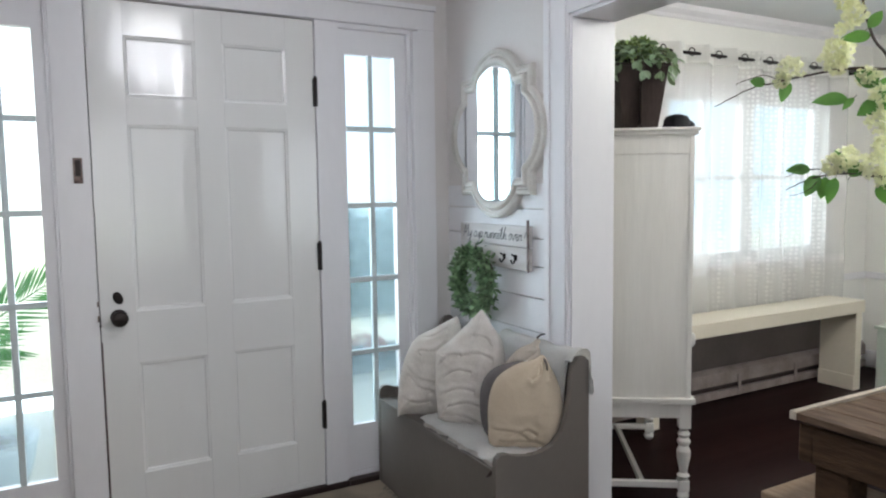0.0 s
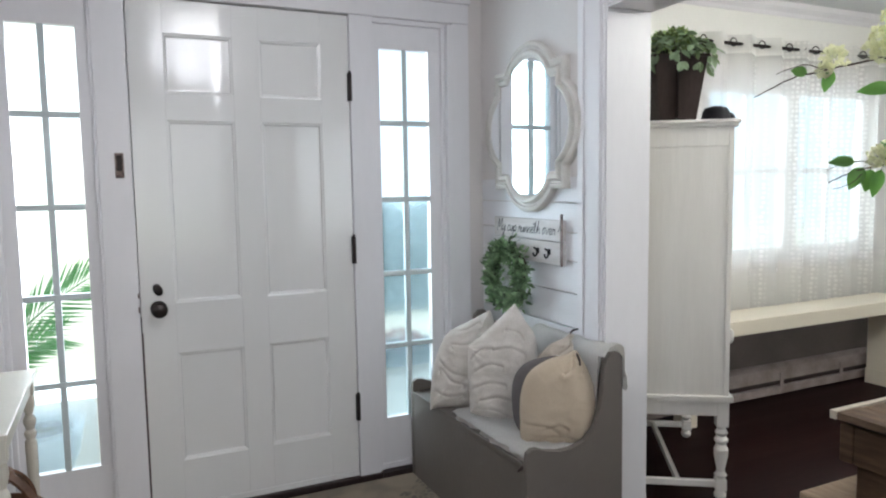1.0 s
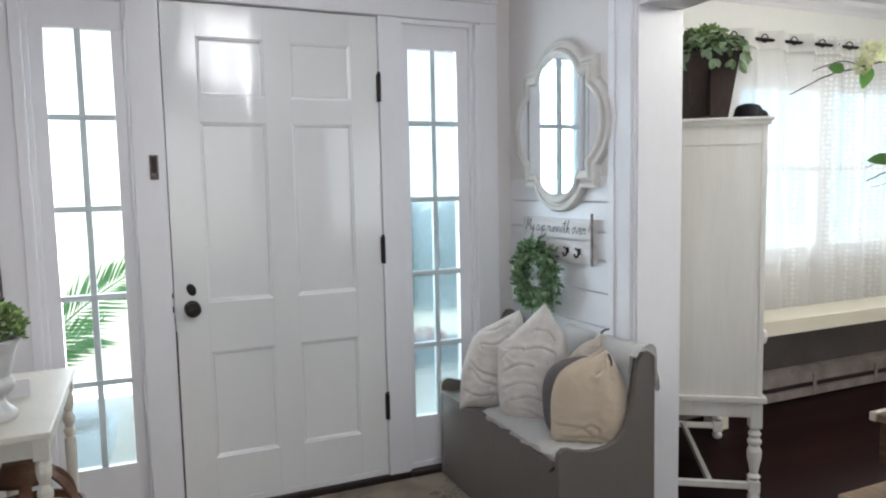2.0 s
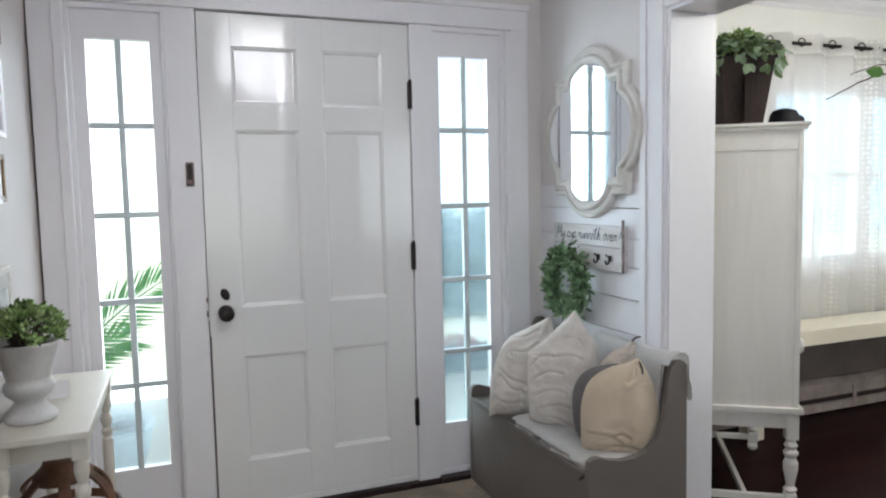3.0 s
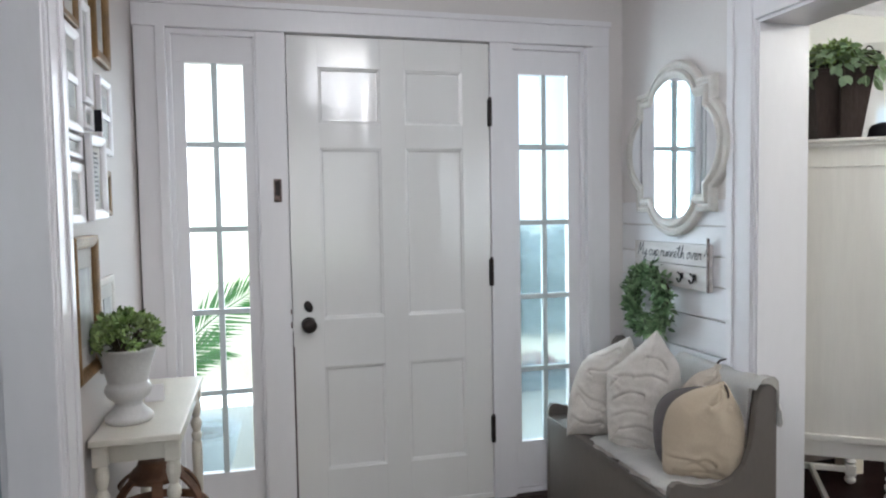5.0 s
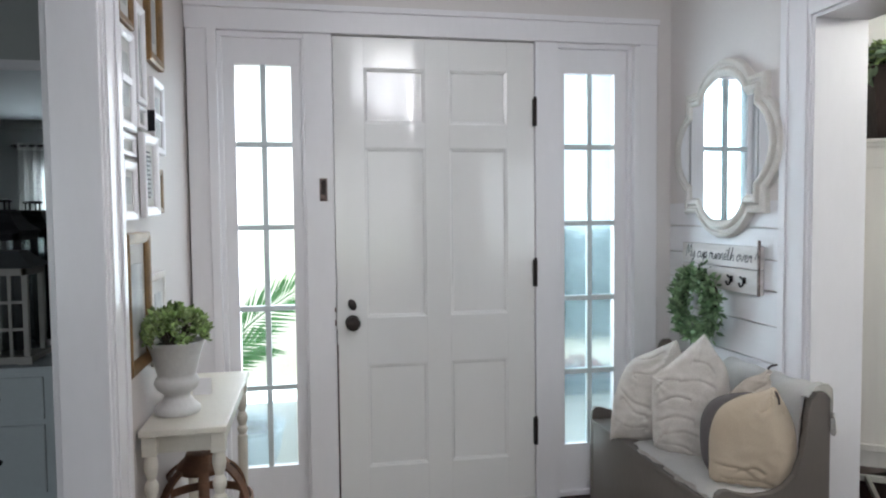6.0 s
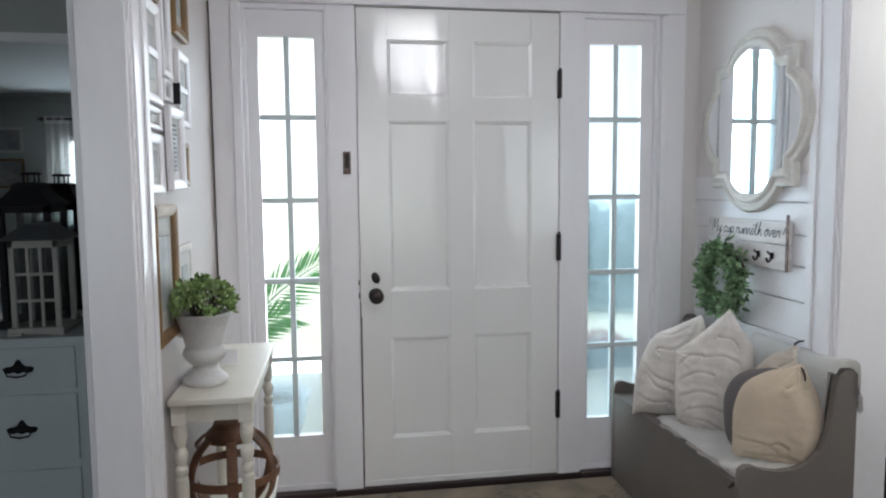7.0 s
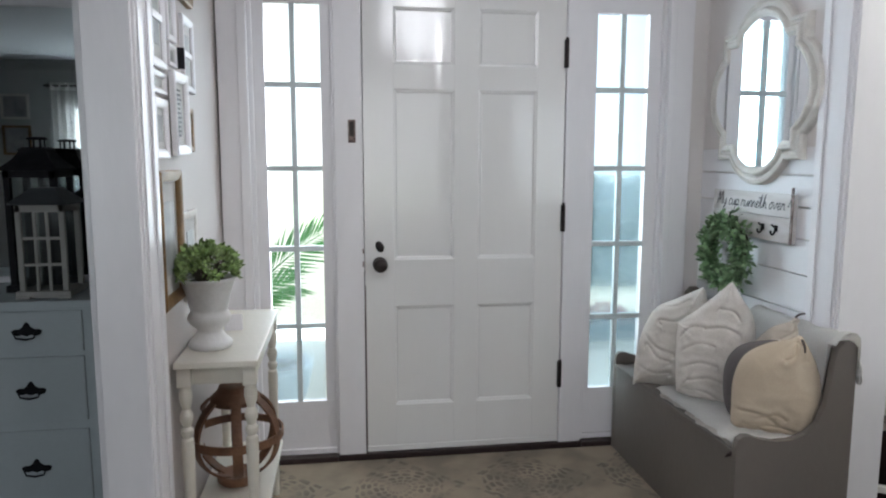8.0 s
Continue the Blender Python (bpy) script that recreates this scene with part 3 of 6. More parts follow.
# partition to the dining room, boarded on the entry side below a plain upper part
wall_right = solid("wall_right", boxes([((XR, YJ + 0.004, 1.405), (XR2, 0.0, CEIL)), ((XR + 0.016, YJ + 0.004, 0), (XR2, 0.0, 1.405)), ((XR, -3.9, HEAD + 0.004), (XR2, YJ + 0.004, CEIL)),
                                        ((XR, -6.25, 0), (XR2, -3.9, CEIL))]), wall_paint, "white partition with shiplap boards beside a wide opening", "wall", "structure")
wall_left = solid("wall_left", boxes([((XL2, YK + 0.004, 0), (XL, 0.02, CEIL)), ((XL2, -4.0, HEAD + 0.004), (XL, YK + 0.004, CEIL)), ((XL2, -6.25, 0), (XL, -4.0, CEIL))]), shaded_gallery_paint,
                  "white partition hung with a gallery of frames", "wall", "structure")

# fixtures out of view; those in entry and dining room only house fill bulbs
for (lx, ly), power, wide, tone in UNSEEN_LAMPS:
    fixture = thing("unseen_ceiling_light", "unseen round flush white glass ceiling light", "ceiling light", (lx, ly, CEIL), group="ceiling lights")
    part("rose", lathe([(0.10, -0.03), (0.11, -0.02), (0.11, 0.0)], 28), trim_paint, fixture, smooth=True)
    part("shade", lathe([(0.03, -0.112), (0.09, -0.105), (0.135, -0.085), (0.15, -0.055), (0.145, -0.035), (0.10, -0.028)], 32), lamp_bright if ly < -3 else lamp_glow, fixture, "glowing opal glass shade", True)

# jamb linings and casings of the two wide openings
def casing(name, face, out, y0, y1, label):
    """A moulded flat casing up one side of an opening: a stepped board."""
    s = 1 if out > 0 else -1
    ob = thing(name, label, "trim", kind="structure")
    for part_name, x0, x1, a, b in (("flat", 0, 0.012, y0, y1), ("back_band", 0.012, 0.019, y1 - 0.035, y1), ("bead", 0.012, 0.017, y0 + 0.012, y0 + 0.034)):
        p, q = face + s * x0, face + s * x1
        part(part_name, box((min(p, q), a, 0), (max(p, q), b, 2.16), 0.003), trim_paint, ob)
    return ob


casing("casing_dining", XR, -1, YJ, -0.80, "white moulded casing of the dining room opening")
casing("casing_parlour", XL, 1, YK, -1.085, "white moulded casing of the parlour opening")
solid("casing_dining_head", boxes([((XR - 0.018, -3.9, HEAD), (XR, YJ, 2.16))], 0.003), trim_paint, "white head casing over the dining room opening", "trim", "structure")
solid("casing_parlour_head", boxes([((XL, -4.0, HEAD), (XL + 0.018, YK, 2.16))], 0.003), trim_paint, "white head casing over the parlour opening", "trim", "structure")
solid("jamb_dining", boxes([((XR - 0.004, YJ - 0.012, 0), (XR2 + 0.004, YJ + 0.003, HEAD)), ((XR - 0.004, -3.9, HEAD - 0.012), (XR2 + 0.004, YJ - 0.013, HEAD + 0.003))], 0.002), trim_paint,
      "white painted jamb lining of the dining room opening", "trim", "structure")
solid("jamb_parlour", boxes([((XL2 - 0.004, YK - 0.012, 0), (XL + 0.004, YK + 0.003, HEAD)), ((XL2 - 0.004, -4.0, HEAD - 0.012), (XL + 0.004, YK - 0.013, HEAD + 0.003))], 0.002), trim_paint,
      "white painted jamb lining of the parlour opening", "trim", "structure")
solid("casing_parlour_inner", boxes([((XL2 - 0.022, YK, 0), (XL2 - 0.004, YK + 0.09, 2.12))], 0.003), trim_paint, "white casing on the parlour side of the opening", "trim", "structure")

# crown, chair rail and baseboard of the dining room
crown_outline = [(WY, 2.46), (WY, 2.385), (WY - 0.012, 2.385), (WY - 0.020, 2.405), (WY - 0.05, 2.43), (WY - 0.055, 2.46)]
solid("crown_moulding", prism(crown_outline, XR2, 5.2, "x"), trim_paint, "white crown moulding under the dining room ceiling", "moulding", "structure")
solid("chair_rail", boxes([((4.66, WY - 0.022, 0.675), (5.2, WY, 0.725)), ((5.178, -2.5, 0.675), (5.2, WY - 0.022, 0.725))], 0.006), trim_paint, "white chair rail moulding", "moulding", "structure")
solid("baseboard", boxes([((XR2, WY - 0.018, 0), (1.845, WY, 0.13)), ((XR2, YJ, 0), (XR2 + 0.018, WY - 0.018, 0.13)), ((5.182, -4, 0), (5.2, WY - 0.03, 0.13))], 0.004), trim_paint,
      "white baseboard round the dining room", "baseboard", "structure")
crown_p = [(-5.5, 2.46), (-5.5, 2.37), (-5.485, 2.37), (-5.43, 2.43), (-5.43, 2.46)]
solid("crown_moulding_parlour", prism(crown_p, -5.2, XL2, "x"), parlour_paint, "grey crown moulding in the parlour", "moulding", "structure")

# ---- the entry: door, sidelights, casings ----
entry_trim = thing("casing_entry", "white moulded casing round the front entry", "trim", kind="structure")
for part_name, lo, hi in (
        ("side_casing", (XL + 0.007, -0.022, 0.03), (-0.50, 0.02, 2.135)), ("back_band", (-0.512, -0.034, 0.03), (-0.474, 0.02, 2.135)),
        ("back_band", (1.371, -0.034, 0.03), (1.402, 0.02, 2.125)), ("side_casing", (1.402, -0.022, 0.03), (1.491, 0.02, 2.135)),
        ("head_casing", (XL + 0.002, -0.024, 2.135), (1.491, 0.0, 2.225)), ("head_cap", (XL + 0.002, -0.034, 2.225), (1.497, 0.0, 2.25)),
        ("stop_bead", (-0.474, -0.005, 2.112), (-0.124, 0.03, 2.134)), ("stop_bead", (1.006, -0.005, 2.112), (1.371, 0.03, 2.134)), ("stop_bead", (1.352, -0.005, 0.03), (1.371, 0.03, 2.112)), ("stop_bead", (-0.474, -0.005, 0.03), (-0.456, 0.03, 2.112))):
    part(part_name, box(lo, hi, 0.003), trim_paint, entry_trim)
solid("post_west", boxes([((-0.124, -0.012, 0.0), (-0.004, 0.13, 2.135)), ((-0.136, -0.004, 0.03), (-0.124, 0.02, 2.118))], 0.003), trim_paint, "white post between sidelight and front door", "trim", "structure")
solid("post_east", boxes([((0.901, -0.012, 0.0), (1.006, 0.13, 2.135)), ((1.006, -0.004, 0.03), (1.019, 0.02, 2.112))], 0.003), trim_paint, "white post between front door and sidelight", "trim", "structure")
solid("sill", boxes([((XL + 0.002, -0.035, 0.0), (-0.13, 0.15, 0.028)), ((-0.13, -0.02, 0.0), (1.01, 0.15, 0.026)), ((1.01, -0.035, 0.0), (1.55, 0.15, 0.028))], 0.004), sill_wood,
      "dark worn wooden threshold along the front wall", "threshold", "structure")

door = thing("door_1", "closed white six-panel wooden front door", "door", kind="structure")
PX = ((0.131, 0.398), (0.506, 0.771))
PZ = ((0.245, 0.702), (0.912, 1.655), (1.76, 1.998))
bm = bmesh.new()
D0, D1 = 0.0, 0.044
part("door_stop", boxes([((-0.006, 0.046, 0.026), (0.03, 0.075, 2.135)), ((0.868, 0.046, 0.026), (0.9005, 0.075, 2.135)), ((0.03, 0.046, 2.10), (0.868, 0.075, 2.135))]), trim_paint, door)
part("weather_strip", boxes([((-0.004, 0.010, 0.03), (-0.0005, 0.044, 0.86))]), sill_wood, door, "dark worn gap strip")
for x0, x1 in ((0.0, PX[0][0]), (PX[0][1], PX[1][0]), (PX[1][1], 0.8985)):
    box((x0, D0, 0.03), (x1, D1, 2.13), 0.0012, bm)
for x0, x1 in PX:
    for z0, z1 in ((0.03, PZ[0][0]), (PZ[0][1], PZ[1][0]), (PZ[1][1], PZ[2][0]), (PZ[2][1], 2.13)):
        box((x0, D0 + 0.0004, z0), (x1, D1, z1), 0.0012, bm)
part("door_leaf", bm, door_paint, door)
part("door_sweep", boxes([((0.002, -0.007, 0.030), (0.897, -0.001, 0.056))], 0.002), door_paint, door)
for x0, x1 in PX:
    for z0, z1 in PZ:
        bm = bmesh.new()
        rings = []
        for inset, y in ((0.0, 0.001), (0.004, 0.0035), (0.010, 0.005), (0.013, 0.012), (0.018, 0.0125)):
            rings.append([bm.verts.new((x, y, z)) for x, z in ((x0 + inset, z0 + inset), (x1 - inset, z0 + inset), (x1 - inset, z1 - inset), (x0 + inset, z1 - inset))])
        for a, b in zip(rings, rings[1:]):
            for i in range(4):
                bm.faces.new((a[i], a[(i + 1) % 4], b[(i + 1) % 4], b[i]))
        bm.faces.new(rings[-1])
        part("panel", bm, door_paint, door)


def turned_y(profile, at, segs=20):
    """A lathe whose axis points out of the door, towards the hall."""
    bm = lathe(profile, segs)
    bmesh.ops.rotate(bm, verts=bm.verts, cent=(0, 0, 0), matrix=Matrix.Rotation(radians(90), 3, "X"))
    bmesh.ops.translate(bm, verts=bm.verts, vec=at)
    return bm


part("rosette", turned_y([(0.032, 0), (0.032, 0.003), (0.026, 0.008), (0.014, 0.010), (0.011, 0.035)], (0.066, 0.0, 0.895)), dark_metal, door, smooth=True)
part("door_knob", turned_y([(0.011, 0.030), (0.018, 0.034), (0.029, 0.042), (0.032, 0.052), (0.029, 0.062), (0.018, 0.069), (0.004, 0.071)], (0.066, 0.0, 0.895)), dark_metal, door, "round dark bronze door knob", True)
bm = turned_y([(0.021, 0), (0.021, 0.004), (0.017, 0.009), (0.003, 0.011)], (0, 0, 0))
bmesh.ops.scale(bm, verts=bm.verts, vec=(0.85, 1, 1.25))
bmesh.ops.rotate(bm, verts=bm.verts, cent=(0, 0, 0), matrix=Matrix.Rotation(radians(-22), 3, "Y"))
bmesh.ops.translate(bm, verts=bm.verts, vec=(0.066, 0, 0.972))
part("keyhole_cover", bm, dark_metal, door, "dark oval swinging keyhole cover", True)
for z in (1.757, 1.030, 0.298):
    bm = box((0.889, -0.013, z), (0.906, -0.001, z + 0.122), 0.002)
    lathe([(0.009, 0), (0.009, 0.122)], 10, bm, (0.898, -0.016, z))
    lathe([(0.004, 0), (0.008, 0.005), (0.004, 0.010)], 8, bm, (0.898, -0.016, z + 0.122))
    part("hinge", bm, dark_metal, door)
bm = boxes([((0.000, -0.001, 0.03), (0.004, 0.001, 0.8)), ((-0.010, -0.014, 0.885), (-0.004, -0.010, 0.91)), ((-0.010, -0.014, 0.945), (-0.004, -0.010, 0.965))])
part("latch_gap", bm, rust_metal, door)

plate = thing("bell_plate", "small rusted dark metal bell plate on the post", "bell plate", (-0.049, -0.012, 1.47))
part("plate", boxes([((-0.016, -0.006, -0.045), (0.016, 0.0, 0.052))], 0.002), rust_metal, plate)
part("button", boxes([((-0.010, -0.013, -0.018), (0.010, -0.006, 0.044))], 0.003), dark_metal, plate)
part("edge_tab", boxes([((-0.013, -0.009, -0.043), (0.013, -0.006, -0.028))], 0.001), rust_metal, plate)


def sidelight(name, x0, x1, g0, g1, label, glass_low, glass_high):
    win = thing(name, label, "sidelight window", kind="structure")
    z0, z1 = 0.275, 2.003
    bm = boxes([((x0, 0.016, 0.03), (x1, 0.055, z0)), ((x0, 0.016, z1), (x1, 0.055, 2.135)), ((x0, 0.016, z0), (g0, 0.055, z1)), ((g1, 0.016, z0), (x1, 0.055, z1))], 0.0015)
    box((x0, 0.004, 0.03), (x1, 0.018, 0.055), 0.002, bm)
    part("window_frame", bm, trim_paint, win)
    mid = 0.5 * (g0 + g1)
    rails = (0.622, 0.967, 1.315, 1.667)
    for z in rails:
        part("muntin", boxes([((g0, 0.012, z - 0.012), (g1, 0.04, z + 0.012))], 0.004), backlit_bar_paint, win)
    part("mullion", boxes([((mid - 0.012, 0.014, z0), (mid + 0.012, 0.038, z1))], 0.004), backlit_bar_paint, win)
    levels = (z0, *rails, z1)
    for a, b in zip(levels, levels[1:]):
        for u, v in ((g0, mid), (mid, g1)):
            pane = part("pane", boxes([((u + 0.004, 0.026, a + 0.004), (v - 0.004, 0.029, b - 0.004))]), glass_low if b < 0.7 else glass_high, win)
            pane.visible_shadow = False
    return win


sidelight("window_1", -0.474, -0.124, -0.408, -0.178, "tall white sidelight with ten panes, misted low down", damp_pane, clear_pane)
sidelight("window_2", 1.019, 1.371, 1.049, 1.294, "tall white sidelight with ten hazy panes", hazy_pane, hazy_pane)

# boards of the partition
for z0, z1 in ((1.30, 1.405), (1.18, 1.30), (1.065, 1.18), (0.935, 1.065), (0.795, 0.935), (0.66, 0.795), (0.525, 0.66), (0.39, 0.525), (0.255, 0.39), (0.12, 0.255), (0.0, 0.12)):
    part("board", boxes([((XR, -0.799, z0 + 0.003), (XR + 0.016, -0.001, z1 - 0.003))], 0.001), ship_paint, wall_right)

# rug
bm = bmesh.new()
box((-0.47, -2.2, 0.0), (1.151, -0.045, 0.010), 0.003, bm)
solid("rug", bm, rug_weave, "faded beige and grey distressed pattern rug", "rug")

# ---- entry things ----
pew = thing("pew_bench", "greige painted wooden storage pew with curved ends", "bench")
end = [(1.152, 0.0), (1.152, 0.43), (1.158, 0.455), (1.175, 0.467), (1.20, 0.466), (1.235, 0.452), (1.29, 0.438), (1.35, 0.440), (1.40, 0.458), (1.44, 0.495), (1.466, 0.56),
       (1.478, 0.63), (1.484, 0.70), (1.494, 0.745), (1.515, 0.766), (1.545, 0.766), (1.563, 0.748), (1.566, 0.0)]
part("end_panel", prism(end, -1.062, -1.036, "y", 0.003), greige, pew)
part("end_panel", prism(end, -0.060, -0.036, "y", 0.003), greige, pew)
part("front_board", boxes([((1.155, -1.036, 0.0), (1.173, -0.060, 0.392))], 0.002), greige, pew)
part("seat_lid", boxes([((1.150, -1.036, 0.392), (1.50, -0.060, 0.412))], 0.004), greige, pew)
part("backrest", prism([(1.505, 0.0), (1.490, 0.41), (1.512, 0.735), (1.535, 0.735), (1.535, 0.0)], -1.036, -0.060, "y", 0.003), greige, pew)


def pillow(name, foot, outline, px, thick, lean, face, material, label, creases=0.010, seed=1, folds=(), pulls=()):
    """A stuffed pillow: an outline (u across, v up, in steps of px metres) filled out to both sides, leaning back from its foot."""
    ob = thing(name, label, "pillow", foot)
    f = Vector((*face, 0)).normalized()               # towards which it faces
    u = Vector((-f.y, f.x, 0))
    v = Vector((0, 0, 1)) * math.cos(lean) - f * math.sin(lean)
    n = u.cross(v)
    if n.dot(f) < 0:
        n = -n
    loop = smooth_loop([(a * px, -b * px) for a, b in outline], 14)
    lines = [(Vector((a * px, b * px)), Vector((c * px, d * px))) for a, b, c, d in folds]
    tips = [Vector((a * px, b * px)) for a, b in pulls]

    def pressed(q):
        """Depth of the creases at a place: long folds, and rays running in from the corners."""
        dip = 0.0
        for a, b in lines:
            t = (q - a).dot(b - a) / (b - a).length_squared
            e = min(max(t, 0), 1)
            side_way = (q - a - (b - a) * e)
            bend = 0.010 * math.sin(5 * e + seed)
            dist = (side_way.length if t != e else side_way.dot(Vector((a.y - b.y, b.x - a.x)).normalized())) - bend
            dip += -0.0062 * math.exp(-(dist / 0.0045) ** 2) + 0.003 * math.exp(-((dist - 0.014) / 0.010) ** 2)
        for tip in tips:
            w = q - tip
            dip += 0.0028 * math.sin(13 * math.atan2(w.y, w.x) + seed) * math.exp(-w.length / 0.085) * min(1, w.length / 0.03)
        return dip
    c = sum((Vector(p) for p in loop), Vector((0, 0))) / len(loop)
    bm = bmesh.new()
    rings = 56
    faces = {}
    for side in (1, -1):
        for k in range(rings + 1):
            r = math.sin(0.5 * math.pi * k / rings)
            row = []
            for p in loop:
                q = c + (Vector(p) - c) * r
                fat = (1 - r ** 2.6) ** 0.62 * thick * 0.5
                soft = noise.noise(Vector((q.x * 11, q.y * 11, seed * 3.1 + side))) * creases * 1.1
                warp = 0.6 * noise.noise(Vector((q.x * 9, q.y * 9, seed + 2.5)))
                ridge = (1 - abs(noise.noise(Vector((q.x * 6 + warp, q.y * 17 + warp, seed * 1.7 + side))))) ** 5
                ridge2 = (1 - abs(noise.noise(Vector((q.x * 19 + warp, q.y * 12 - warp, seed * 2.3 + side))))) ** 6
                d = side * (fat + soft * (1 - r ** 8) + (ridge * 0.9 + ridge2 * 0.5) * creases * (0.25 + 0.75 * r) * (1 - r ** 12) + (pressed(q) * (1 - r ** 10) if side == 1 else 0))
                row.append(u * q.x + v * q.y + n * d)
            faces[side, k] = row
    vs = {}
    for side in (1, -1):
        for k in range(1, rings + 1):
            if k == rings and side == -1:
                vs[side, k] = vs[1, k]
            else:
                vs[side, k] = [bm.verts.new(p) for p in faces[side, k]]
        mid = bm.verts.new(faces[side, 0][0])
        m = len(loop)
        for i in range(m):
            bm.faces.new((mid, vs[side, 1][i], vs[side, 1][(i + 1) % m]))
            for k in range(1, rings):
                bm.faces.new((vs[side, k][i], vs[side, k + 1][i], vs[side, k + 1][(i + 1) % m], vs[side, k][(i + 1) % m]))
    part("cushion", bm, material, ob, smooth=True)
    seam = [u * p.x + v * p.y for p in loop]
    part("seam", tube(seam, 0.0022, 5, closed=True), material, ob, smooth=True)
    return ob, u, v, n


SEAT = 0.414
FACE = (-0.52, -0.85)
P1 = [(-42, 2), (-38, -62), (-24, -112), (-6, -140), (28, -158), (64, -177), (70, -179), (75, -168), (82, -130), (84, -80), (72, -20), (30, 2), (-8, 3), (-37, 4)]
P2 = [(-36, -22), (-40, -80), (-40, -130), (-36, -139), (-12, -160), (24, -194), (43, -213), (48, -213), (64, -186), (84, -150), (86, -70), (64, -10), (30, 2), (-6, -6), (-33, -16)]
P3 = [(-30, -6), (-34, -60), (-28, -110), (-2, -146), (26, -160), (37, -168), (46, -154), (60, -122), (66, -78), (60, -32), (44, -2), (0, 0)]
P4 = [(-56, -6), (-63, -48), (-61, -94), (-47, -130), (-15, -153), (20, -164), (36, -171), (47, -154), (61, -126), (71, -84), (66, -42), (46, -3), (0, 1)]
DISC = [(-74, -70), (-69, -110), (-46, -136), (0, -147), (66, -138), (102, -110), (114, -66), (100, -24), (54, 0), (-36, 0), (-66, -24)]
DISC = [(a * 0.56 if a > 0 else a, b) for a, b in DISC]
pillow("linen_pillow", (1.215, -0.36, SEAT), P1, 0.00232, 0.13, 0.20, FACE, linen, "off-white wrinkled linen pillow at the far end of the pew", 0.004, 2,
       folds=((-33, 88, 26, 54), (-10, 138, 50, 154), (-38, 28, 20, 20), (2, 112, 48, 126), (-20, 66, 20, 40)), pulls=((68, 178), (-41, 0)))
pillow("linen_pillow", (1.262, -0.61, SEAT), P2, 0.00222, 0.13, 0.18, FACE, linen, "off-white wrinkled linen pillow with a pointed top", 0.004, 5,
       folds=((-38, 116, 4, 136), (4, 136, 66, 126), (30, 172, 64, 150), (-30, 27, 36, 11), (-36, 64, 30, 70), (-30, 96, 24, 104), (-20, 44, 44, 40)), pulls=((45, 213), (-39, 134), (-35, 18)))
p3, u3, v3, n3 = pillow("gourd_pillow", (1.425, -0.80, SEAT), P3, 0.00225, 0.10, 0.08, FACE, pale_tan, "pale tan gathered gourd-shaped pillow tucked behind the others", 0.010, 7,
                         folds=((37, 160, 10, 118), (37, 160, 38, 112), (37, 160, 58, 118)), pulls=((37, 168),))
pillow("round_pillow", (1.432, -0.860, SEAT), DISC, 0.00206, 0.060, 0.08, (-0.88, -0.47), white_cloth, "flat round off-white pillow beside the gourd pillow", 0.004, 8)
pillow("round_pillow", (1.376, -0.902, SEAT), DISC, 0.00214, 0.07, 0.12, FACE, gray_cloth, "flat round dark grey pillow between tan pillows", 0.004, 9)
p4, u4, v4, n4 = pillow("gourd_pillow", (1.345, -0.955, SEAT), P4, 0.00205, 0.13, 0.14, FACE, tan_cloth, "tan gourd-shaped pillow with a brown stem", 0.003, 11,
                         folds=((-58, 47, 8, 24), (-44, 24, 50, 8), (-20, 38, 20, 34), (-54, 12, -10, 8), (36, 165, 16, 130), (36, 165, 48, 132)), pulls=((36, 170),))
for ob, u, v, n, k, h in ((p4, u4, v4, n4, 0.00205, 0.0), (p3, u3, v3, n3, 0.00225, 0.004)):
    a = u * 36 * k + v * 163 * k
    if ob is p4:
        pts = [a + n * 0.010 + v * 0.006, a + u * 0.006 + v * 0.002 + n * 0.026, a + u * 0.012 - v * 0.016 + n * 0.036, a + u * 0.013 - v * 0.034 + n * 0.042]
    else:
        pts = [a, a + v * 0.016, a + v * 0.026 + u * 0.012, a + v * 0.030 + u * 0.030]
    part("stem", tube(pts, [0.005, 0.0045, 0.004, 0.003], 7), sill_wood, ob, "brown fabric stem", True)

# throw over the backrest
throw = thing("throw_blanket", "off-white throw draped over the pew's back", "blanket")
bm = bmesh.new()
prof = [(1.476, 0.55), (1.484, 0.62), (1.490, 0.68), (1.496, 0.73), (1.504, 0.762), (1.520, 0.776), (1.540, 0.776), (1.556, 0.764), (1.560, 0.73), (1.561, 0.68)]
rows = []
N = 44
for i in range(N + 1):
    y = -0.55 - 0.522 * i / N
    row = []
    for j, (x, z) in enumerate(prof):
        k = j / (len(prof) - 1)
        wob = 0.006 * noise.noise(Vector((y * 9, k * 4, 1.5))) + 0.003 * math.sin(y * 46 + k * 3)
        zz = max(z, 0.752 + 0.004 * j) if y < -1.028 and j < 5 else z
        zz += wob + 0.020 * (y < -1.028) * math.sin(math.pi * k)
        row.append(bm.verts.new((x + wob * 0.5 - (0.004 if j < 5 else -0.004), y, zz + 0.004)))
    rows.append(row)
for a, b in zip(rows, rows[1:]):
    for j in range(len(prof) - 1):
        bm.faces.new((a[j], a[j + 1], b[j + 1], b[j]))
bmesh.ops.solidify(bm, geom=bm.faces[:], thickness=0.008)
part("cloth", bm, white_cloth, throw, smooth=True)
rng = random.Random(5)
bm = bmesh.new()
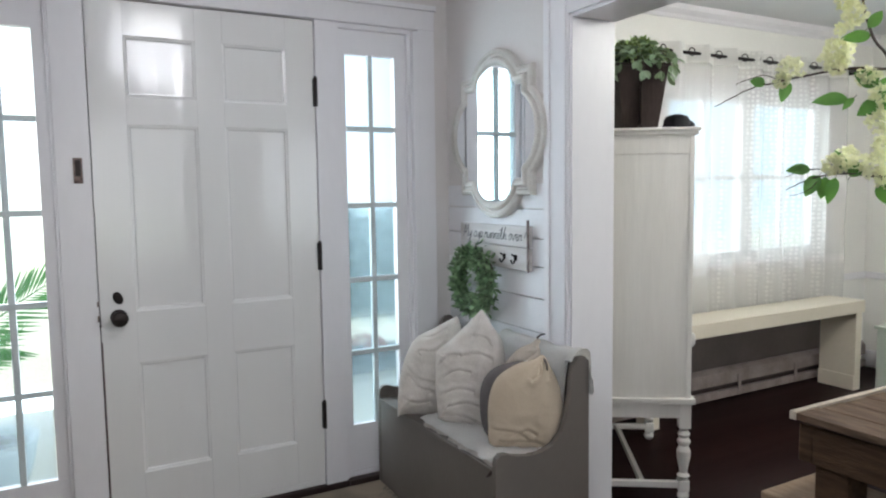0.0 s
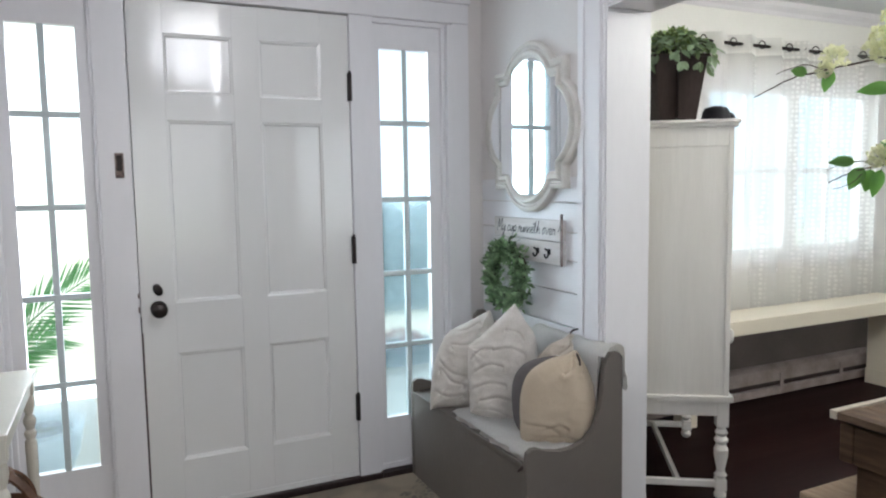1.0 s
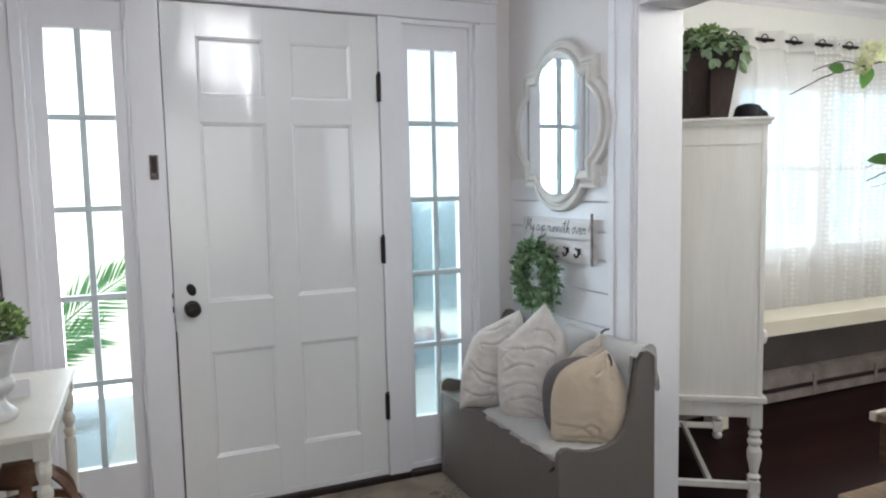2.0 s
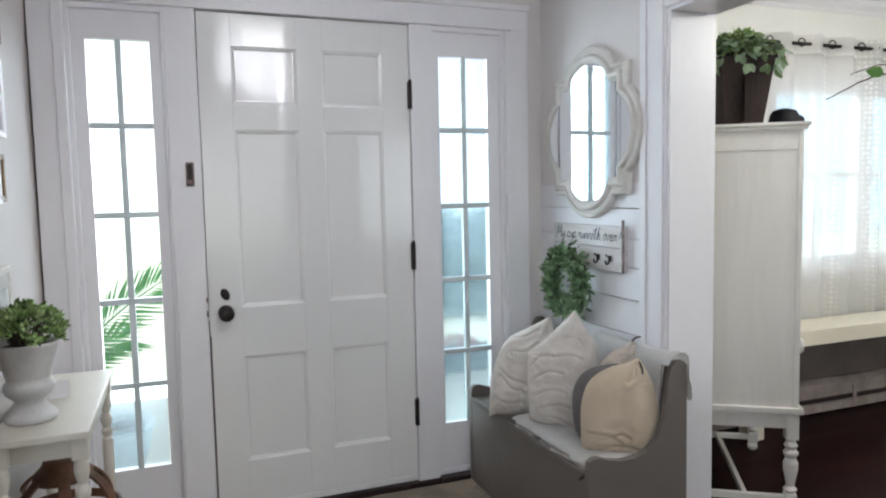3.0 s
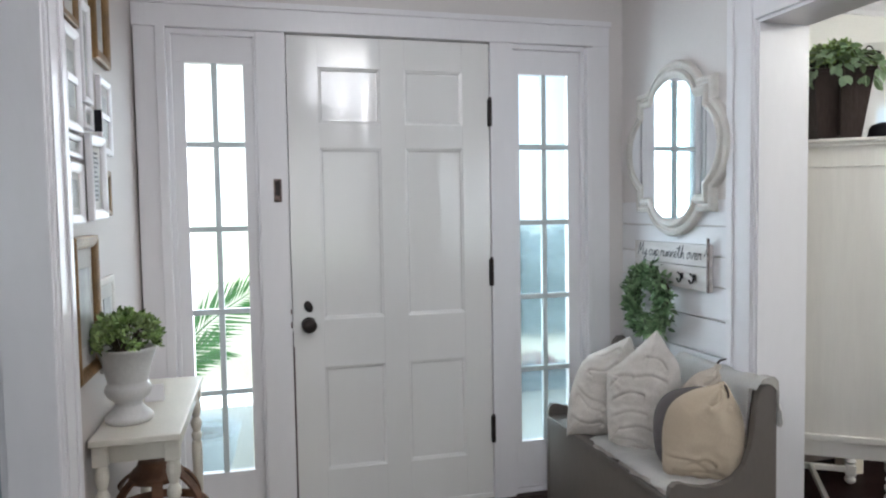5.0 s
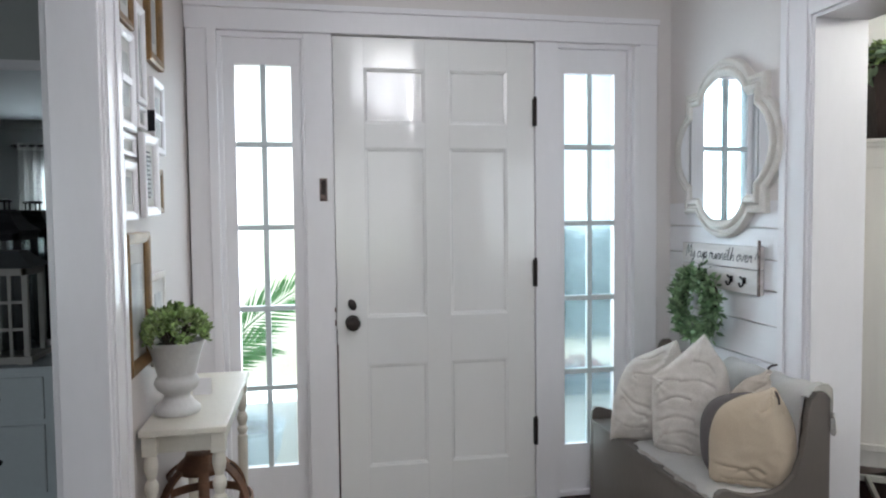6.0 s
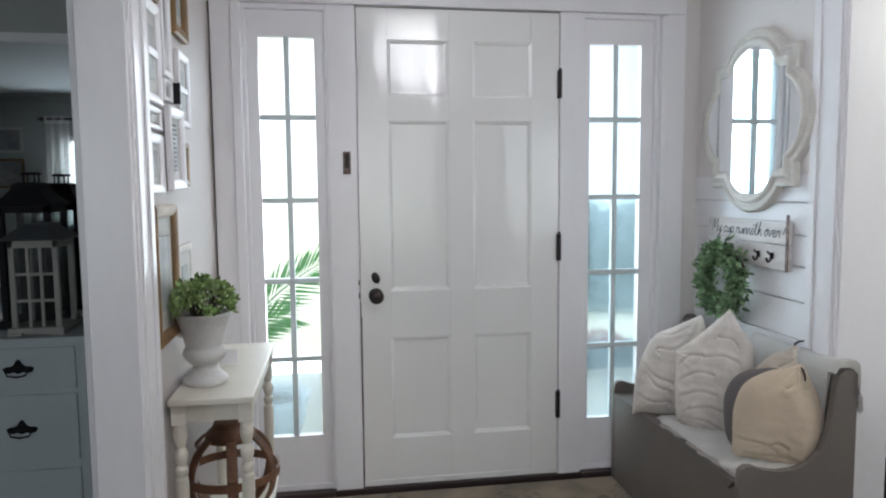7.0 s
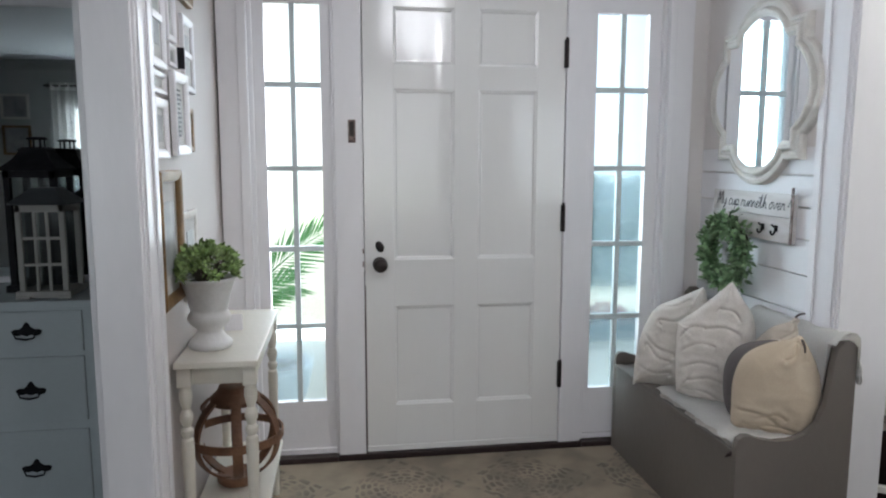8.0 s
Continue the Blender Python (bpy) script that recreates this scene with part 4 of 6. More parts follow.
for i in range(16):
    y = -1.070 + 0.045 * i / 15
    tube([(1.567, y, 0.70), (1.571 + rng.uniform(0, .004), y - 0.003, 0.672), (1.572 + rng.uniform(0, .005), y + rng.uniform(-.006, .006), 0.640 - rng.uniform(0, .02))], 0.0028, 5, bm)
part("fringe", bm, white_cloth, throw, smooth=True)

# folded cover under the pillows, hanging a little over the lid's edge
cover = thing("folded_cover", "crumpled off-white folded cover on the seat", "blanket")
for s, (x0, x1, y0, y1, z) in enumerate(((1.158, 1.40, -1.028, -0.50, SEAT), (1.162, 1.40, -1.026, -0.46, SEAT + 0.012))):
    bm = bmesh.new()
    nx, ny = 10, 40
    grid = []
    for j in range(ny + 1):
        y = y0 + (y1 - y0) * j / ny
        wav = 0.022 * noise.noise(Vector((y * 14, 3 + s, 0))) + 0.010 * noise.noise(Vector((y * 40, s, 1)))
        grid.append([bm.verts.new((x0 + wav + (x1 - x0) * i / nx, y, z + 0.002 + 0.010 * (1 + noise.noise(Vector((i * .9, y * 26, s)))) * (i > 0))) for i in range(nx + 1)])
    for a, b in zip(grid, grid[1:]):
        for i in range(nx):
            bm.faces.new((a[i], a[i + 1], b[i + 1], b[i]))
    bmesh.ops.solidify(bm, geom=bm.faces[:], thickness=0.006)
    part("layer", bm, white_cloth if s else linen, cover, smooth=True)
part("tag", tube([(1.160, -1.033, 0.408), (1.148, -1.030, 0.394), (1.140, -1.022, 0.382)], [0.006, 0.007, 0.003], 6), sill_wood, cover, "small dark tie", True)

# quatrefoil mirror
mirror = thing("quatrefoil_mirror", "whitewashed quatrefoil wall mirror with moulded frame", "mirror", (XR, -0.452, 1.618))


def quatrefoil(w, h, rw, rh, corner):
    """Outline in (y, z): round lobes on four sides and a square corner between each pair."""
    a1 = math.acos((corner[0] - (w / 2 - rw)) / rw)
    a2 = math.acos((corner[1] - (h / 2 - rh)) / rh)
    side = [(w / 2 - rw + rw * math.cos(a1 * k / 10), rh * math.sin(a1 * k / 10)) for k in range(11)]
    top = [(rw * math.sin(a2 * k / 10), h / 2 - rh + rh * math.cos(a2 * k / 10)) for k in range(10, -1, -1)]
    out = []
    for sy, sz in ((1, 1), (-1, 1), (-1, -1), (1, -1)):
        pts = [(sy * p, sz * z) for p, z in side + [corner] + top]
        out += (pts[::-1] if sy * sz < 0 else pts)[:-1]
    return out


outer = quatrefoil(0.745, 0.727, 0.215, 0.205, (0.278, 0.262))
inner = quatrefoil(0.590, 0.572, 0.165, 0.158, (0.205, 0.190))
bm = bmesh.new()
steps = ((0.0, 0.0), (0.0, 0.020), (0.08, 0.029), (0.26, 0.032), (0.34, 0.023), (0.44, 0.022), (0.52, 0.034), (0.60, 0.038), (0.78, 0.034), (0.90, 0.022), (1.0, 0.012), (1.0, 0.004))
loops = []
for f, d in steps:
    loops.append([bm.verts.new((-d, a[0] + (b[0] - a[0]) * f, a[1] + (b[1] - a[1]) * f)) for a, b in zip(outer, inner)])
m = len(outer)
for a, b in zip(loops, loops[1:]):
    for i in range(m):
        bm.faces.new((a[i], a[(i + 1) % m], b[(i + 1) % m], b[i]))
part("frame", bm, frame_white, mirror)
wide = [(a[0] + (b[0] - a[0]) * 0.9, a[1] + (b[1] - a[1]) * 0.9) for a, b in zip(outer, inner)]
pane = part("mirror_glass", prism(wide, -0.003, 0.003, "x"), mirror_glass, mirror)
pane.matrix_local = pose(-0.017, 0, 0, 0, 0, 2.4)

# lettered board with hooks
sign = thing("hook_board", "chipped white wooden board with black script and hooks", "wall sign", (XR, -0.44, 1.135))
for z0, z1 in ((-0.092, 0.002), (0.006, 0.092)):
    part("plank", boxes([((-0.019, -0.262, z0), (-0.001, 0.29, z1))], 0.002), sign_paint, sign)
part("batten", boxes([((-0.024, -0.266, -0.095), (-0.019, -0.252, 0.118))], 0.002), rust_metal, sign, "dark worn edge strip")
SCRIPT = {
    "M": ((0, 0), (0.3, 2.1), (0.65, 0.5), (1.25, 2.1), (1.45, 0.1), (1.7, 0.2)),
    "y": ((0, 1), (0.2, 0.25), (0.55, 0.2), (0.9, 1), (0.65, -0.9), (0.25, -1.1), (0.4, -0.5), (1.15, 0.2)),
    "c": ((0.85, 0.8), (0.5, 1), (0.1, 0.5), (0.4, 0), (1.0, 0.25)),
    "u": ((0, 0.9), (0.1, 0.2), (0.45, 0.05), (0.8, 0.9), (0.85, 0.1), (1.1, 0.15)),
    "p": ((0, 0.9), (-0.1, -1.1), (0.1, 0.6), (0.5, 1), (0.8, 0.5), (0.4, 0), (0.15, 0.2), (1.0, 0.1)),
    "r": ((0, 0), (0.15, 1.0), (0.3, 0.75), (0.65, 0.95), (0.7, 0.2), (0.95, 0.1)),
    "n": ((0, 0.9), (0.05, 0.02), (0.3, 0.8), (0.6, 0.9), (0.7, 0.1), (0.95, 0.15)),
    "e": ((0, 0.35), (0.6, 0.6), (0.4, 1), (0.1, 0.6), (0.3, 0), (0.9, 0.25)),
    "t": ((0, 0.3), (0.35, 2.0), (0.3, 0.2), (0.6, 0.05), (0.85, 0.25)),
    "h": ((0, 0.2), (0.35, 2.1), (0.2, 0.02), (0.45, 0.8), (0.75, 0.8), (0.85, 0.05), (1.1, 0.15)),
    "o": ((0.5, 1), (0.1, 0.6), (0.3, 0), (0.8, 0.4), (0.5, 1), (1.0, 0.9)),
    "v": ((0, 0.9), (0.4, 0.02), (0.8, 0.95), (1.0, 0.8)),
    "-": ((0, 1.45), (0.9, 1.55)),
    "!": ((0.1, 0.5), (0.45, 2.0)),
}


def handwriting(line, wide, tall, pen):
    """One line in a slanted joined hand, in the plane x to the right, y up, centred."""
    strokes, x = [], 0.0
    for ch in line:
        if ch == " ":
            x += 0.55
            continue
        pts = [Vector((x + a + 0.28 * b, b, 0)) for a, b in SCRIPT[ch]]
        strokes.append(pts)
        if ch == "t":
            strokes.append([p + Vector((x - 0.1, 0, 0)) for p in (Vector(q).to_3d() for q in SCRIPT["-"])])
        x += max(a for a, b in SCRIPT[ch])
    bm = bmesh.new()
    for pts in strokes:
        curve = []
        for i in range(len(pts) - 1):
            p0, p1, p2, p3 = pts[max(i - 1, 0)], pts[i], pts[i + 1], pts[min(i + 2, len(pts) - 1)]
            for k in range(4):
                t = k / 4
                curve.append(0.5 * ((2 * p1) + (p2 - p0) * t + (2 * p0 - 5 * p1 + 4 * p2 - p3) * t * t + (3 * p1 - p0 - 3 * p2 + p3) * t ** 3))
        curve.append(pts[-1])
        tube([Vector(((p.x - 0.5 * x) * wide / x, p.y * tall, 0)) for p in curve], pen, 5, bm)
    bmesh.ops.scale(bm, verts=bm.verts, vec=(1, 1, 0.25))
    return bm


lettering = part("lettering", handwriting("My cup runneth over !", 0.50, 0.027, 0.0021), ink, sign, "black script lettering", True)
lettering.matrix_local = Matrix.Translation((-0.0195, 0.012, 0.030)) @ Matrix(((0, 0, -1, 0), (-1, 0, 0, 0), (0, 1, 0, 0), (0, 0, 0, 1)))
for y in (0.10, -0.085, -0.17):
    bm = tube([(-0.019, y, -0.045), (-0.027, y, -0.054), (-0.030, y, -0.063), (-0.037, y, -0.066), (-0.043, y, -0.059), (-0.044, y, -0.050)], [0.0045, 0.004, 0.004, 0.004, 0.0035, 0.0045], 8)
    lathe([(0.008, -0.012), (0.008, 0.012)], 8, bm, (-0.021, y, -0.042))
    tube([(-0.024, y, -0.038), (-0.036, y, -0.032), (-0.040, y, -0.026)], [0.004, 0.003, 0.0045], 8, bm)
    part("hook", bm, black_iron, sign, "black iron coat hook", True)

# leafy wreath on a hook
wreath = thing("boxwood_wreath", "small green leafy wreath hanging on the board", "wreath", (XR - 0.055, -0.340, 0.968))
RY, RZ = 0.124, 0.120
ringpts = [(0.01 * math.sin(3 * a), RY * math.cos(a), RZ * math.sin(a)) for a in (2 * math.pi * k / 40 for k in range(40))]
part("twig_ring", tube(ringpts, 0.016, 7, closed=True), twig, wreath, smooth=True)
rng = random.Random(11)
bm = bmesh.new()
for k in range(1800):
    a = rng.uniform(0, 2 * math.pi)
    c = Vector((0, RY * math.cos(a), RZ * math.sin(a)))
    d = rand_dir(rng)
    if d.x > 0.3:
        d.x = -d.x
    base = c + d * rng.uniform(0.006, 0.050)
    base.x = min(base.x, 0.03)
    way = (d + Vector((0, -0.5 * math.sin(a), 0.5 * math.cos(a))) + rand_dir(rng) * 0.7).normalized()
    leaf(bm, base, way, rand_dir(rng), rng.uniform(0.020, 0.040), rng.uniform(0.012, 0.020), 0.25)
part("leaves", bm, leaf_b, wreath, "small rounded green leaves")

# console table with turned legs
table = thing("console_table", "narrow cream painted console table with turned legs", "console table")
TX0, TX1, TY0, TY1, TZ = -0.590, -0.352, -1.01, -0.285, 0.768
part("tabletop", boxes([((TX0, TY0, TZ - 0.020), (TX1, TY1, TZ))], 0.004), cream_paint, table)
bm = boxes([((TX0 + 0.016, TY0 + 0.035, TZ - 0.075), (TX0 + 0.032, TY1 - 0.035, TZ - 0.020)), ((TX1 - 0.032, TY0 + 0.035, TZ - 0.075), (TX1 - 0.016, TY1 - 0.035, TZ - 0.020)),
            ((TX0 + 0.032, TY0 + 0.032, TZ - 0.075), (TX1 - 0.032, TY0 + 0.046, TZ - 0.020)), ((TX0 + 0.032, TY1 - 0.046, TZ - 0.075), (TX1 - 0.032, TY1 - 0.032, TZ - 0.020))], 0.001)
part("apron", bm, cream_paint, table)
turned = [(0.013, 0.0), (0.015, 0.03), (0.017, 0.20), (0.020, 0.40), (0.0215, 0.50), (0.0205, 0.525), (0.014, 0.532), (0.021, 0.545), (0.0215, 0.556), (0.014, 0.566), (0.0225, 0.590), (0.022, 0.602),
          (0.013, 0.620), (0.018, 0.634), (0.0225, 0.655), (0.021, 0.675), (0.015, 0.690)]
turned = [(r * 0.88, z) for r, z in turned]
bm = lathe(turned, 16)
box((-0.020, -0.020, 0.690), (0.020, 0.020, 0.748), 0.002, bm)
leg_mesh = mesh_of("leg", bm, cream_paint, False)
for x in (TX0 + 0.026, TX1 - 0.026):
    for y in (TY0 + 0.030, TY1 - 0.030):
        shared("leg", leg_mesh, table, (x, y, 0))
part("shelf", boxes([((TX0 + 0.003, TY0 + 0.005, 0.205), (TX1 + 0.002, TY1 - 0.0, 0.227))], 0.003), cream_paint, table)

urn = thing("garden_urn", "off-white weathered footed urn on the console", "urn", (-0.515, -0.83, TZ))
prof = [(0.056, 0.0), (0.060, 0.004), (0.061, 0.016), (0.055, 0.024), (0.045, 0.034), (0.036, 0.048), (0.033, 0.058), (0.040, 0.064), (0.054, 0.078), (0.060, 0.094), (0.056, 0.108), (0.050, 0.116),
        (0.052, 0.124), (0.057, 0.150), (0.064, 0.180), (0.073, 0.208), (0.077, 0.216), (0.075, 0.222), (0.069, 0.221), (0.062, 0.205), (0.050, 0.19)]
part("body", lathe([(r * 1.10, z) for r, z in prof], 40), urn_glaze, urn, smooth=True)
part("soil", lathe([(0.050, 0.186), (0.063, 0.206), (0.055, 0.212)], 20), twig, urn, smooth=True)
bush = thing("boxwood_bush", "bright green small-leaved plant filling the urn", "plant", (-0.520, -0.835, TZ + 0.205))
rng = random.Random(21)
bm, st = bmesh.new(), bmesh.new()
for k in range(70):
    d = rand_dir(rng, 1.05)
    out = Vector((d.x * 0.088, d.y * 0.118, 0.022 + abs(d.z) * 0.082))
    if out.x < -0.070:
        out.x = -0.070
    tube([(d.x * 0.02, d.y * 0.02, 0.0), out * 0.6 + Vector((0, 0, 0.02)), out], 0.0015, 4, st)
    for j in range(24):
        base = out + rand_dir(rng) * rng.uniform(0.002, 0.024)
        base.x = max(base.x, -0.074)
        leaf(bm, base, d + rand_dir(rng) * 0.9, rand_dir(rng), rng.uniform(0.013, 0.024), rng.uniform(0.009, 0.014), 0.2)
part("stem_tuft", st, twig, bush)
part("leaves", bm, leaf_a, bush, "dense small green leaves")
book = thing("small_card", "small white card leaning behind the urn", "card", (-0.475, -0.62, TZ))
part("card", boxes([((-0.03, -0.002, 0.002), (0.03, 0.002, 0.055))], 0.0006), trim_paint, book)
part("card_foot", boxes([((-0.028, -0.006, 0.0), (0.028, 0.006, 0.004))]), trim_paint, book)

orb = thing("strap_orb", "rusty brown open orb lantern of bent straps", "lantern", (-0.476, -0.635, 0.227))
R = 0.150
def strap(points, normal_of, width, thick):
    bm = bmesh.new()
    n = len(points)
    ring = []
    for i, p in enumerate(points):
        p = Vector(p)
        t = (Vector(points[(i + 1) % n]) - Vector(points[i - 1])).normalized()
        o = normal_of(p).normalized()
        s = t.cross(o).normalized()
        ring.append([bm.verts.new(p + s * a * width * 0.5 + o * b * thick * 0.5) for a, b in ((-1, -1), (1, -1), (1, 1), (-1, 1))])
    for i in range(n):
        a, b = ring[i], ring[(i + 1) % n]
        for k in range(4):
            bm.faces.new((a[k], a[(k + 1) % 4], b[(k + 1) % 4], b[k]))
    return bm


CZ = 0.175
for k, ang in enumerate((99, 39, 159)):
    pts = [((R + 0.002 * k) * 1.0 * math.cos(a) * math.cos(radians(ang)), (R + 0.002 * k) * math.cos(a) * math.sin(radians(ang)), CZ + (R + 0.002 * k) * math.sin(a)) for a in (2 * math.pi * i / 48 for i in range(48))]
    part("strap", strap(pts, lambda p: p - Vector((0, 0, CZ)), 0.034, 0.008), rust_wood, orb)
pts = [((R + 0.008) * math.cos(a), (R + 0.008) * math.sin(a), CZ) for a in (2 * math.pi * i / 48 for i in range(48))]
part("hoop", strap(pts, lambda p: p - Vector((0, 0, CZ)), 0.028, 0.007), rust_wood, orb)
part("cap", lathe([(0.086, 0.292), (0.083, 0.312), (0.062, 0.332), (0.058, 0.338), (0.054, 0.350), (0.050, 0.352)], 28), rust_wood, orb, smooth=True)
part("cup_base", lathe([(0.060, 0.0), (0.070, 0.010), (0.072, 0.030), (0.060, 0.034), (0.05, 0.03)], 28), rust_wood, orb, smooth=True)


# gallery of frames on the partition
def picture(name, y0, y1, z0, z1, rim, depth, material, label, tilt=0.0, cross=(), proud=0.0):
    """A frame on the wall: mitred rim, mat and print under glass."""
    cy, cz = 0.5 * (y0 + y1), 0.5 * (z0 + z1)
    depth *= 0.65
    ob = thing(name, label, "picture frame", (XL, cy, cz), group="frames on the gallery wall")
    ob.matrix_world = pose(XL + proud, cy, cz, tilt, 0, 0)
    w, h = (y1 - y0) / 2, (z1 - z0) / 2
    bm = bmesh.new()
    rings = []
    for inset, d in ((0, 0.001), (0, depth * 0.8), (rim * 0.15, depth), (rim * 0.5, depth * 0.92), (rim * 0.8, depth * 0.75), (rim, depth * 0.5), (rim, 0.004)):
        rings.append([bm.verts.new((d, y, z)) for y, z in ((-w + inset, -h + inset), (w - inset, -h + inset), (w - inset, h - inset), (-w + inset, h - inset))])
    for a, b in zip(rings, rings[1:]):
        for i in range(4):
            bm.faces.new((a[i], a[(i + 1) % 4], b[(i + 1) % 4], b[i]))
    part("rim", bm, material, ob)
    part("mat", boxes([((0.002, -w + rim * 0.9, -h + rim * 0.9), (0.005, w - rim * 0.9, h - rim * 0.9))]), mat_board, ob, "pale mat board")
    mw, mh = (w - rim) * 0.62, (h - rim) * 0.66
    part("print", boxes([((0.005, -mw, -mh), (0.0065, mw, mh))]), print_paper, ob)
    for f in cross:
        z = -h + 2 * h * f
        part("crossbar", boxes([((0.004, -w + rim, z - rim * 0.4), (depth * 0.8, w - rim, z + rim * 0.4))], 0.001), material, ob)
    return ob


picture("picture_frame", -1.072, -0.815, 0.93, 1.322, 0.034, 0.032, gilt, "gilt wooden frame with a pale print")
picture("picture_frame", -0.775, -0.565, 0.90, 1.186, 0.026, 0.016, frame_white, "pinkish white narrow frame with a dark mat")
picture("picture_frame", -0.900, -0.712, 1.366, 1.612, 0.030, 0.030, trim_paint, "white frame with a printed sheet", 1.5, proud=0.012)
sheet = bpy.data.objects["picture_frame.002"]
rng = random.Random(71)
for k in range(11):
    w = rng.uniform(0.024, 0.036)
    part("print_line", boxes([((0.0066, -w, 0.068 - 0.0135 * k), (0.0072, w * rng.uniform(0.5, 1), 0.073 - 0.0135 * k))]), ink, sheet)
picture("picture_frame", -0.690, -0.555, 1.378, 1.522, 0.020, 0.018, gilt, "small brown wooden frame")
picture("picture_frame", -0.680, -0.520, 1.572, 1.812, 0.024, 0.024, trim_paint, "white two-light window frame", 0, (0.5,))
picture("picture_frame", -1.070, -0.925, 1.356, 1.520, 0.026, 0.024, trim_paint, "square white frame with a small print")
picture("picture_frame", -1.070, -0.925, 1.532, 1.594, 0.016, 0.022, trim_paint, "narrow white frame above a square one")
picture("picture_frame", -1.070, -0.915, 1.604, 1.880, 0.026, 0.024, trim_paint, "tall white two-light window frame", 0, (0.5,))
picture("picture_frame", -0.880, -0.775, 1.700, 1.990, 0.022, 0.024, trim_paint, "tall white frame with a pale print")
picture("picture_frame", -0.870, -0.772, 1.628, 1.692, 0.014, 0.020, trim_paint, "small white frame with a black edge")
part("edge", boxes([((-0.595, -0.771, 1.628), (-0.568, -0.766, 1.692))]), black_iron, bpy.data.objects["picture_frame.009"]).matrix_parent_inverse = bpy.data.objects["picture_frame.009"].matrix_world.inverted()
picture("picture_frame", -0.735, -0.535, 1.852, 2.14, 0.040, 0.034, gilt, "brown gilt moulded frame hung high")
picture("picture_frame", -1.070, -0.910, 1.892, 2.14, 0.026, 0.024, gilt, "small brown frame with grey mat")

# ---- dining room ----
hutch = thing("secretary_hutch", "tall whitewashed secretary hutch on turned legs", "hutch", (2.250, -0.943, 0.0), -34)
# local axes: -x runs back along its side, +y runs across its width
HW, HD, HT, HB = 0.80, 0.42, 1.63, 0.445
part("side_panel", boxes([((-HD, 0.004, HB + 0.02), (-0.02, 0.022, HT - 0.02))], 0.002), hutch_paint, hutch)
part("side_panel", boxes([((-HD, HW - 0.022, HB + 0.02), (-0.02, HW - 0.004, HT - 0.02))], 0.002), hutch_paint, hutch)
part("stile", boxes([((-0.034, 0.0, HB), (-0.012, 0.026, HT - 0.02))], 0.003), hutch_paint, hutch)
part("stile", boxes([((-HD - 0.002, 0.0, HB), (-HD + 0.03, 0.026, HT - 0.02))], 0.003), hutch_paint, hutch)
part("frieze", boxes([((-HD + 0.03, 0.0, HT - 0.11), (-0.034, 0.020, HT - 0.02))], 0.003), hutch_paint, hutch)
part("cornice", boxes([((-HD - 0.01, -0.012, HT - 0.030), (0.002, HW + 0.012, HT - 0.014)), ((-HD - 0.015, -0.020, HT - 0.014), (0.010, HW + 0.020, HT))], 0.004), hutch_paint, hutch)
part("carcass", boxes([((-HD + 0.005, 0.022, HB + 0.02), (-0.03, HW - 0.022, HT - 0.03))]), hutch_paint, hutch)
part("front_door", boxes([((-0.030, 0.03, 0.78), (-0.010, HW - 0.03, HT - 0.05))], 0.003), hutch_paint, hutch)
part("drop_front", boxes([((-0.030, 0.03, HB + 0.03), (-0.008, HW - 0.03, 0.72))], 0.003), hutch_paint, hutch)
part("prop_knob", lathe([(0.004, 0), (0.012, 0.012), (0.014, 0.03), (0.012, 0.05), (0.004, 0.06)], 12, None, (-0.004, 0.024, 0.69)), hutch_paint, hutch, smooth=True)
part("base_rail", boxes([((-HD - 0.006, -0.010, HB - 0.006), (0.006, HW + 0.010, HB + 0.020)), ((-HD, 0.002, HB - 0.070), (-0.008, 0.024, HB - 0.006)),
                         ((-HD, HW - 0.024, HB - 0.070), (-0.008, HW - 0.002, HB - 0.006)), ((-0.030, 0.024, HB - 0.07), (-0.012, HW - 0.024, HB - 0.006))], 0.004), hutch_paint, hutch)
turn = [(0.012, 0.0), (0.024, 0.012), (0.026, 0.026), (0.016, 0.040), (0.021, 0.046)]
shaft = [(0.021, 0.092), (0.016, 0.098), (0.028, 0.112), (0.016, 0.126), (0.020, 0.150), (0.029, 0.195), (0.030, 0.225), (0.020, 0.248), (0.029, 0.262), (0.029, 0.272), (0.019, 0.284), (0.027, 0.300), (0.018, 0.316), (0.021, 0.330)]
bm = lathe(turn, 16)
box((-0.023, -0.023, 0.044), (0.023, 0.023, 0.094), 0.003, bm)
lathe(shaft, 16, bm)
box((-0.025, -0.025, 0.328), (0.025, 0.025, HB - 0.006), 0.003, bm)
hleg = mesh_of("leg", bm, hutch_paint)
for x in (-0.034, -HD + 0.030):
    for y in (0.024, HW - 0.024):
        shared("leg", hleg, hutch, (x, y, 0))
part("stretcher", boxes([((-HD + 0.05, 0.012, 0.056), (-0.056, 0.036, 0.084))], 0.003), hutch_paint, hutch)
part("stretcher", boxes([((-HD + 0.05, HW - 0.036, 0.056), (-0.056, HW - 0.012, 0.084))], 0.003), hutch_paint, hutch)
part("cross_stretcher", boxes([((-0.5 * HD - 0.010, 0.036, 0.058), (-0.5 * HD + 0.012, HW - 0.036, 0.082))], 0.003), hutch_paint, hutch)

bucket = thing("tin_planter", "dark weathered square tin planter on the hutch", "planter", (2.165, -0.655, HT), -24)
b0, b1, hh = 0.078, 0.112, 0.272
bm = bmesh.new()
r = []
